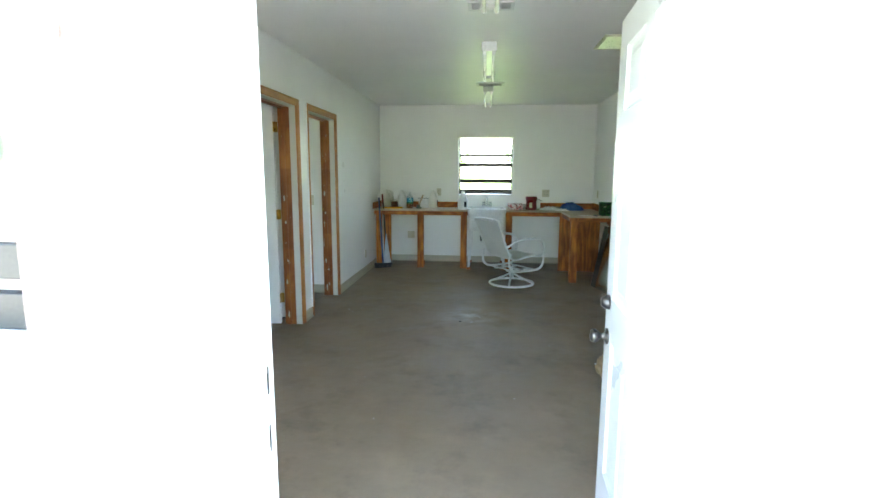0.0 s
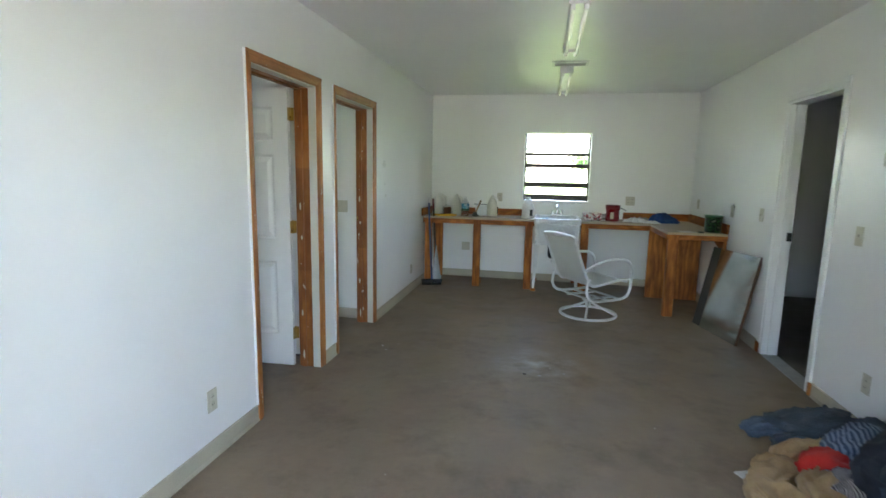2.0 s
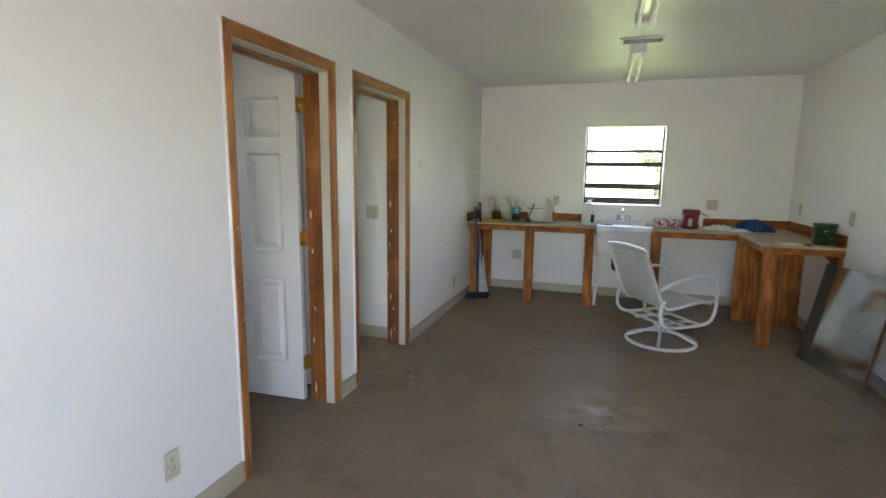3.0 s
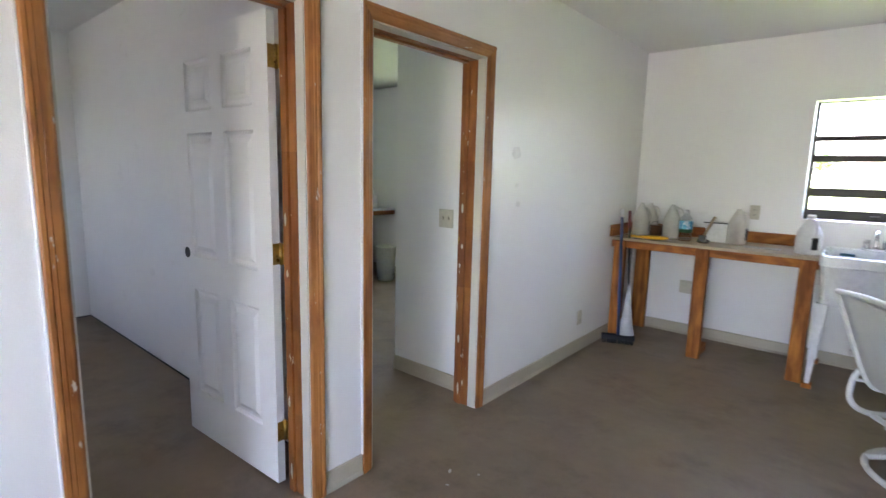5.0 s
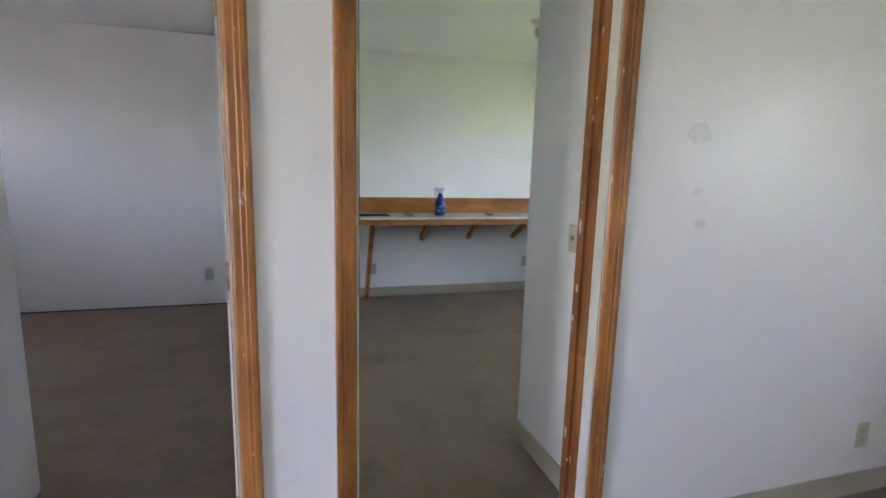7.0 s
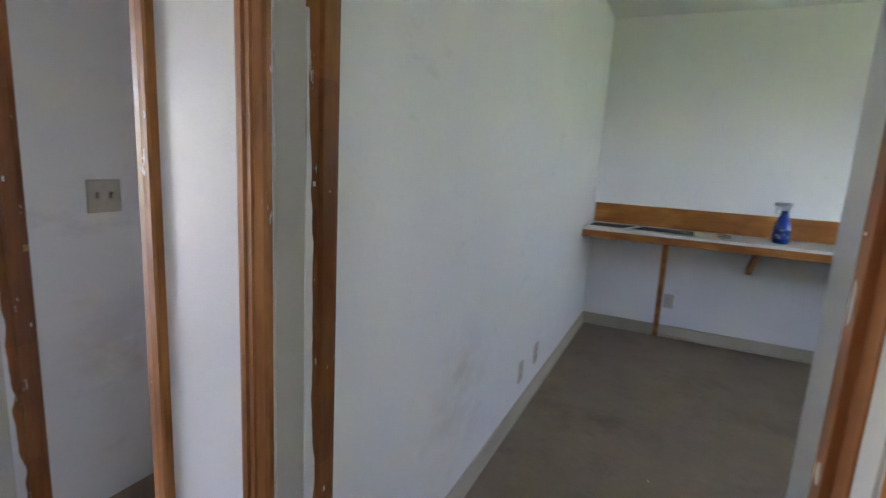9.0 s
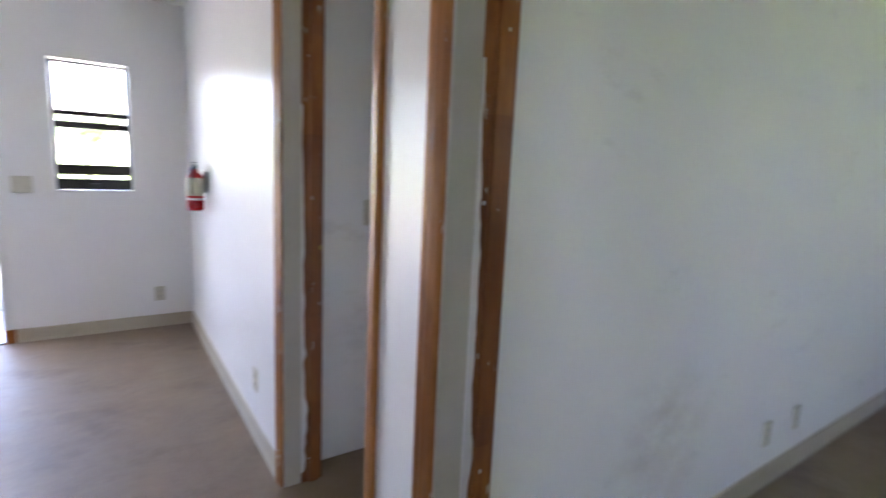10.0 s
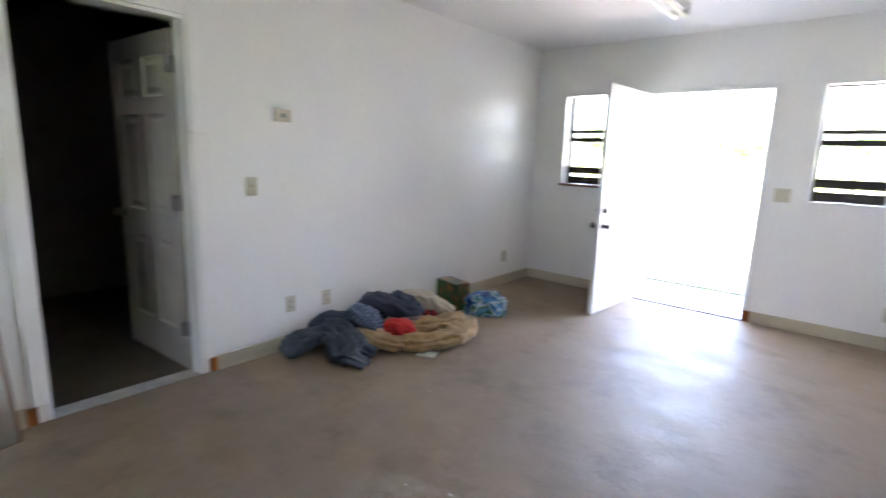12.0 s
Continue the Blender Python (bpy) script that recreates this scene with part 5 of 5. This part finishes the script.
# ---- clothes on the floor by the storeroom wall ----
def garment(name, limbs, material, label, seed, crease=0.021):
    """Dropped clothing: soft flattened sleeves or legs along lines (points, width, height), cross-creased, in one mesh."""
    bm = bmesh.new()
    off = Vector((seed * 2.3, seed * 1.1, seed * 0.7))
    for k, (pts, width, height) in enumerate(limbs):
        line = smooth_line([Vector(p) for p in pts], 18)
        n, rings, s = 34, [], 0.0
        for i, p in enumerate(line):
            p = Vector(p)
            d = Vector(line[min(i + 1, len(line) - 1)]) - Vector(line[max(i - 1, 0)])
            s += d.length / 2
            side = Vector((-d.y, d.x, 0)).normalized()
            up = d.cross(side).normalized() * -1
            up = up if up.z > 0 else -up
            f = i / (len(line) - 1)
            swell = 0.84 * (0.62 + 0.38 * min(1.0, 6 * f, 6 * (1 - f))) * (1 + 0.28 * noise.noise(Vector((s * 5, k * 3.3, seed))))
            ring = []
            for a in range(n):
                u = 2 * math.pi * a / n
                c, q = math.cos(u), math.sin(u)
                w = math.copysign(abs(c) ** 0.9, c) * width / 2 * swell * 1.15
                h = math.copysign(abs(q) ** 0.7, q) * height / 2 * swell
                e = Vector((s * 8 + 0.9 * c, c * 1.5 + s * 4, q * 1.5 + k * 5)) + off
                fold = 0.50 - 3.1 * abs(noise.noise(e)) + 0.9 * (0.3 - abs(noise.noise(e * 2.3))) + 0.12 * noise.noise(e * 5.0)
                long = noise.noise(Vector((s * 3, u * 2.2 + k, seed * 1.7)))
                at = p + side * w + up * h
                at += (side * c + up * q) * (crease * fold + 0.9 * crease * long)
                ring.append(bm.verts.new((at.x, at.y, max(at.z, 0.004 + 0.004 * abs(noise.noise(at * 9))))))
            rings.append(ring)
        for a, b in zip(rings, rings[1:]):
            for i in range(n):
                bm.faces.new((a[i], a[(i + 1) % n], b[(i + 1) % n], b[i])).smooth = True
        for ring, inner in ((rings[0], rings[2]), (rings[-1], rings[-3])):
            # the open end turns inward
            mid = sum((v.co for v in inner), Vector()) / n
            tuck = [bm.verts.new(v.co.lerp(mid, 0.35) - (v.co - mid) * 0.05) for v in ring]
            for i in range(n):
                bm.faces.new((ring[i], ring[(i + 1) % n], tuck[(i + 1) % n], tuck[i])).smooth = True
            bm.faces.new(tuck)
    return put(name, bm, material, label, "clothes")


REDPLAID = cloth("red_black_plaid", (0.30, 0.012, 0.014), (0.42, 0.03, 0.03), ((0.012, 0.010, 0.012), 9))
garment("jeans", [([(3.33, 3.33, 0.03), (3.30, 3.20, 0.09), (3.22, 3.06, 0.13), (3.06, 3.06, 0.11), (2.94, 3.15, 0.05)], 0.19, 0.13),
                  ([(3.36, 3.10, 0.06), (3.26, 2.98, 0.15), (3.10, 2.96, 0.11), (2.98, 3.02, 0.05)], 0.17, 0.12)], DENIM_G, "grey-blue denim jeans dropped on the floor", 13)
garment("jeans", [([(2.80, 3.05, 0.03), (2.92, 3.08, 0.05), (3.03, 3.02, 0.05), (3.12, 2.92, 0.08), (3.24, 2.92, 0.12)], 0.15, 0.09),
                  ([(2.90, 2.90, 0.03), (3.00, 2.93, 0.05), (3.10, 2.88, 0.08), (3.22, 2.84, 0.09)], 0.13, 0.08)], DENIM, "faded blue jeans dropped on the floor", 14, 0.019)
garment("jacket", [([(3.40, 3.08, 0.08), (3.36, 2.94, 0.16), (3.30, 2.80, 0.15), (3.30, 2.68, 0.08)], 0.16, 0.13)], DENIM_D, "dark denim jacket on the dropped jeans", 26)
garment("trousers", [([(3.22, 2.84, 0.05), (3.08, 2.76, 0.09), (2.94, 2.74, 0.07), (2.86, 2.66, 0.04)], 0.18, 0.10)], KHAKI, "khaki cotton trousers crumpled on the floor", 24)
garment("plaid_shirt", [([(3.40, 2.78, 0.12), (3.28, 2.74, 0.20), (3.16, 2.72, 0.17), (3.06, 2.66, 0.09)], 0.20, 0.13)], PLAID, "blue plaid shirt on the clothes heap", 16)
garment("shirt", [([(3.40, 2.62, 0.14), (3.30, 2.56, 0.25), (3.18, 2.48, 0.22), (3.10, 2.38, 0.16), (3.18, 2.28, 0.12)], 0.22, 0.15),
                  ([(3.34, 2.46, 0.10), (3.24, 2.36, 0.22), (3.20, 2.22, 0.16)], 0.18, 0.15)], NAVY, "dark navy shirt on the clothes heap", 15)
garment("jeans", [([(3.32, 2.42, 0.20), (3.22, 2.38, 0.255), (3.14, 2.30, 0.19), (3.12, 2.22, 0.12)], 0.16, 0.11)], DENIM_D, "dark blue jeans on top of the clothes heap", 33)
garment("red_shirt", [([(3.06, 2.66, 0.10), (2.97, 2.58, 0.125), (2.90, 2.50, 0.08)], 0.19, 0.12)], REDC, "red cotton shirt among the clothes", 18)
garment("trousers", [([(2.88, 2.66, 0.05), (2.76, 2.56, 0.06), (2.66, 2.40, 0.08), (2.66, 2.24, 0.10), (2.74, 2.10, 0.08), (2.86, 2.00, 0.05)], 0.19, 0.12),
                     ([(2.98, 2.52, 0.08), (2.88, 2.42, 0.12), (2.82, 2.28, 0.12), (2.86, 2.12, 0.10), (2.98, 2.00, 0.06)], 0.18, 0.12)], KHAKI, "khaki cotton trousers crumpled on the floor", 17)
garment("striped_top", [([(3.06, 2.50, 0.10), (2.98, 2.42, 0.13), (2.96, 2.32, 0.09)], 0.15, 0.10)], STRIPED, "striped knit top on the clothes heap", 20)
garment("plaid_shirt", [([(3.12, 2.34, 0.07), (3.04, 2.22, 0.10), (3.02, 2.10, 0.06)], 0.18, 0.12)], REDPLAID, "red and black plaid shirt on the floor", 21)
garment("cream_shirt", [([(3.38, 2.28, 0.12), (3.30, 2.10, 0.18), (3.18, 1.96, 0.12), (3.04, 1.90, 0.05)], 0.22, 0.16)], CREAM, "cream cotton shirt on the floor", 22)
put("magazine", prism([(2.60, 2.62), (2.68, 2.45), (2.80, 2.50), (2.72, 2.67)], "z", 0.001, 0.006), PAPER, "white printed paper under the khaki trousers", "paper")


cx = thing("snack_box", "dark green and brown printed carton on the floor", "box", (3.28, 1.60, 0), -12)
part("carton", boxed((-0.14, -0.08, 0.001), (0.14, 0.08, 0.25), 0.004), print_film("printed_card", 11, [(0.0, (0.012, 0.03, 0.012)), (0.40, (0.03, 0.075, 0.02)), (0.50, (0.10, 0.04, 0.012)), (0.56, (0.26, 0.13, 0.03)), (0.64, (0.07, 0.012, 0.01))], 0.35), cx)
part("side_print", boxed((-0.136, -0.0835, 0.006), (0.136, -0.0802, 0.247)), plain("maroon_print", (0.13, 0.016, 0.016), 0.4), cx)
bp = bmesh.new()
bmesh.ops.create_cube(bp, size=1.0)
bmesh.ops.subdivide_edges(bp, edges=bp.edges[:], cuts=9, use_grid_fill=True)
for v in bp.verts:
    q = v.co.copy()
    k = 1 - 0.28 * (abs(2 * q.x) ** 4 * abs(2 * q.y) ** 4)
    v.co = Vector((q.x * 0.35 * k, q.y * 0.24 * k, (q.z + 0.5) * (0.18 - 0.05 * abs(2 * q.x) ** 3)))
    v.co += Vector((noise.noise(q * 5), noise.noise(q * 5 + Vector((5, 2, 1))), noise.noise(q * 5 + Vector((1, 8, 3))))) * 0.03
    v.co.z = max(v.co.z, 0.001)
for fc in bp.faces:
    fc.smooth = True
pbg = put("plastic_pack", bp, print_film("blue_printed_film", 9, [(0.0, (0.02, 0.07, 0.26)), (0.42, (0.06, 0.22, 0.46)), (0.50, (0.50, 0.62, 0.68)), (0.56, (0.04, 0.16, 0.07)), (0.62, (0.10, 0.30, 0.50))], 0.2), "blue and green printed plastic pack on the floor", "bag")
pbg.matrix_basis = pose(2.95, 1.53, 0, 0, 0, 35)

# ---- the shelf in the second small room ----
SX, SZ = -3.285, 0.905
sh = thing("wall_shelf", "long wooden wall shelf with a pale top and splashback", "shelf")
part("top", boxed((FAR + 0.001, PB + 0.003, SZ - 0.02), (SX, L - 0.003, SZ), 0.002), LAMINATE_W, sh, "pale laminate top")
part("apron", boxed((SX - 0.02, PB + 0.003, SZ - 0.075), (SX + 0.004, L - 0.003, SZ - 0.02), 0.003), SHELF_Y, sh)
part("splashback", boxed((FAR + 0.001, PB + 0.012, SZ + 0.001), (FAR + 0.022, 6.69, SZ + 0.162), 0.003), SHELF_Y, sh, "orange-brown wooden splashback")
part("cleat", boxed((FAR + 0.001, PB + 0.003, SZ - 0.11), (FAR + 0.04, L - 0.003, SZ - 0.021), 0.003), SHELF_Y, sh)
for y in (4.265, 6.50):
    part("brace", prism([(SX - 0.02, SZ - 0.03), (SX - 0.07, SZ - 0.03), (FAR + 0.012, 0.03), (FAR + 0.012, 0.0015), (FAR + 0.03, 0.0015)], "y", y - 0.02, y + 0.02), SHELF_Y, sh, "long diagonal brace")
for y in (4.853, 5.386, 5.92):
    part("bracket", prism([(SX - 0.03, SZ - 0.03), (SX - 0.08, SZ - 0.03), (FAR + 0.042, SZ - 0.24), (FAR + 0.042, SZ - 0.29)], "y", y - 0.02, y + 0.02), SHELF_Y, sh)
sp = thing("spray_bottle", "blue spray bottle with a white trigger head", "bottle", (-3.47, 4.975, SZ), 60)
sp.matrix_basis = sp.matrix_basis @ Matrix.Scale(1.2, 4)
part("body", lathe([(0.036, 0.001), (0.044, 0.01), (0.046, 0.07), (0.04, 0.12), (0.022, 0.165), (0.016, 0.19)], 20, (0, 0, 0), (1, 0.75)), plain("deep_blue_plastic", (0.012, 0.05, 0.26), 0.18), sp)
hd = boxed((-0.02, -0.014, 0.19), (0.02, 0.014, 0.215), 0.004)
box(hd, (-0.055, -0.013, 0.212), (0.03, 0.013, 0.235), 0.005)
tube(hd, smooth_line([(-0.03, 0, 0.212), (-0.045, 0, 0.19), (-0.04, 0, 0.165)], 3), 0.006, 6)
part("trigger_head", hd, plain("pale_blue_plastic", (0.52, 0.58, 0.66), 0.35), sp, "white trigger head")
part("label", lathe([(0.0445, 0.03), (0.0468, 0.034), (0.0470, 0.075), (0.0445, 0.085)], 20, (0, 0, 0), (1, 0.75)), print_film("blue_bottle_label", 40, [(0.0, (0.012, 0.045, 0.24)), (0.50, (0.03, 0.10, 0.34)), (0.60, (0.42, 0.50, 0.62))], 0.3), sp)
TILE = surface("dark_grey_tile", (0.012, 0.012, 0.013), (0.035, 0.035, 0.035), 8, (0.75, 0.9))
for y0, y1, x0, lift in ((3.70, 4.10, -3.63, 0.001), (4.05, 4.44, -3.57, 0.007)):
    put("dark_tile", boxed((x0, y0, SZ + lift), (x0 + 0.21, y1, SZ + lift + 0.005), 0.001), TILE, "dark grey flat tile strip lying on the shelf", "tile", "tile strips")
put("white_stick", tubed([(-3.25, 3.98, SZ + 0.018), (-3.55, 4.09, SZ + 0.022)], 0.008, 8), WHITEP, "white plastic stick lying across the shelf", "stick")
for y, s in ((4.635, 3), (5.50, 4)):
    bm = bmesh.new()
    random.seed(s)
    for k in range(4):
        r = 0.040 + 0.022 * random.random()
        tube(bm, [(r * math.cos(a * math.pi / 10), r * 0.8 * math.sin(a * math.pi / 10), 0.006 + 0.006 * k + 0.004 * math.sin(a * 0.63 + 2 * k)) for a in range(20)], 0.0035, 6, True)
    ob = put("wire_coil", bm, surface("grey_wire", (0.10, 0.10, 0.096), (0.42, 0.41, 0.39), 20, (0.4, 0.6)), "small coil of grey wire on the shelf", "wire")
    ob.matrix_basis = pose(-3.42, y, SZ + 0.001)
for x, y, k in ((-3.52, 6.73, 0), (-3.57, 6.90, 2)):
    j = thing("shelf_jug", "pale empty plastic jug on the wall shelf", "jug", (x, y, SZ), 30 * k, "jugs on the shelf")
    part("body", lathe([(0.06, 0.001), (0.066, 0.01), (0.066, 0.13), (0.03, 0.20), (0.018, 0.21), (0.018, 0.235)], 18), HAZE, j)
    part("cap", lathe([(0.02, 0.225), (0.02, 0.245), (0.016, 0.247)], 14), WHITEP, j)

tc = thing("waste_bin", "white plastic waste bin under the shelf", "bin", (-3.05, 6.66, 0))
part("body", lathe([(0.10, 0.001), (0.105, 0.005), (0.135, 0.43), (0.142, 0.435), (0.142, 0.45), (0.132, 0.45), (0.10, 0.02), (0.02, 0.018)], 22), WHITEP, tc)

# ---- by the entrance, outdoors ----
jb = thing("doorbell_box", "small white plastic box on the stucco wall", "box", (1.047, -OUT, 1.32))
part("case", boxed((-0.022, -0.035, -0.055), (0.03, 0, 0.055), 0.006), WHITEP, jb)
part("cover", boxed((-0.038, -0.025, -0.045), (-0.022, -0.002, 0.045), 0.003), surface("grey_green_plastic", (0.5, 0.55, 0.52), (0.6, 0.66, 0.62)), jb)
wr = thing("hanging_wire", "short white cable end hanging on the stucco wall", "cable", (0.985, -OUT, 1.70))
part("cable", tubed(smooth_line([(-0.01, -0.012, 0.25), (0.0, -0.016, 0.12), (0.0, -0.02, 0.0)], 4), 0.006, 8), WHITEP, wr)
part("connector", boxed((-0.013, -0.034, -0.03), (0.013, -0.008, 0.002), 0.004), WHITEP, wr)

# ---- litter and flaked paint on the floor ----
random.seed(31)
CHIP = plain("paint_chip", (0.6, 0.57, 0.52), 0.7)
put("debris", boxed((1.50, 3.62, 0.0005), (1.524, 3.632, 0.006), 0.002), DARKHOLE, "small dark crumb on the concrete floor", "debris")
for x, y, r in ((1.62, 3.62, 0.016), (1.70, 3.78, 0.012), (1.80, 3.70, 0.010), (0.30, 3.95, 0.020), (0.36, 3.86, 0.012), (0.42, 4.02, 0.01), (1.95, 1.95, 0.010), (1.1, 1.6, 0.007), (-1.6, 4.35, 0.012), (0.9, 2.2, 0.006), (2.3, 3.0, 0.008)):
    bm = lathe([(r * 0.6, 0.0005), (r * 0.45, 0.002)], 6, (0, 0, 0), (1.4, 0.7))
    for v in bm.verts:
        v.co.x += r * 0.4 * noise.noise(v.co * 90 + Vector((x, y, 0)) * 7)
    ob = put("paint_flake", bm, CHIP, "small pale paint flake on the concrete floor", "debris", "paint flakes")
    ob.matrix_basis = pose(x, y, 0.0005, 0, 0, random.uniform(0, 180))

SMEAR = surface("grey_smear", (0.70, 0.69, 0.66), (0.80, 0.79, 0.76), 20, (0.6, 0.8))
for y, z, a, b in ((4.89, 1.544, 0.055, 0.04), (4.91, 1.345, 0.022, 0.012), (4.93, 1.23, 0.03, 0.02)):
    poly = []
    for k in range(20):
        u = k * math.pi / 10
        w = 0.95 + 0.55 * noise.noise(Vector((k * 0.55, y * 9, z * 7)))
        poly.append((y + a * w * math.cos(u), z + b * w * math.sin(u)))
    put("trim", prism(poly, "x", -0.001, 0.0015), SMEAR, kind="structure")
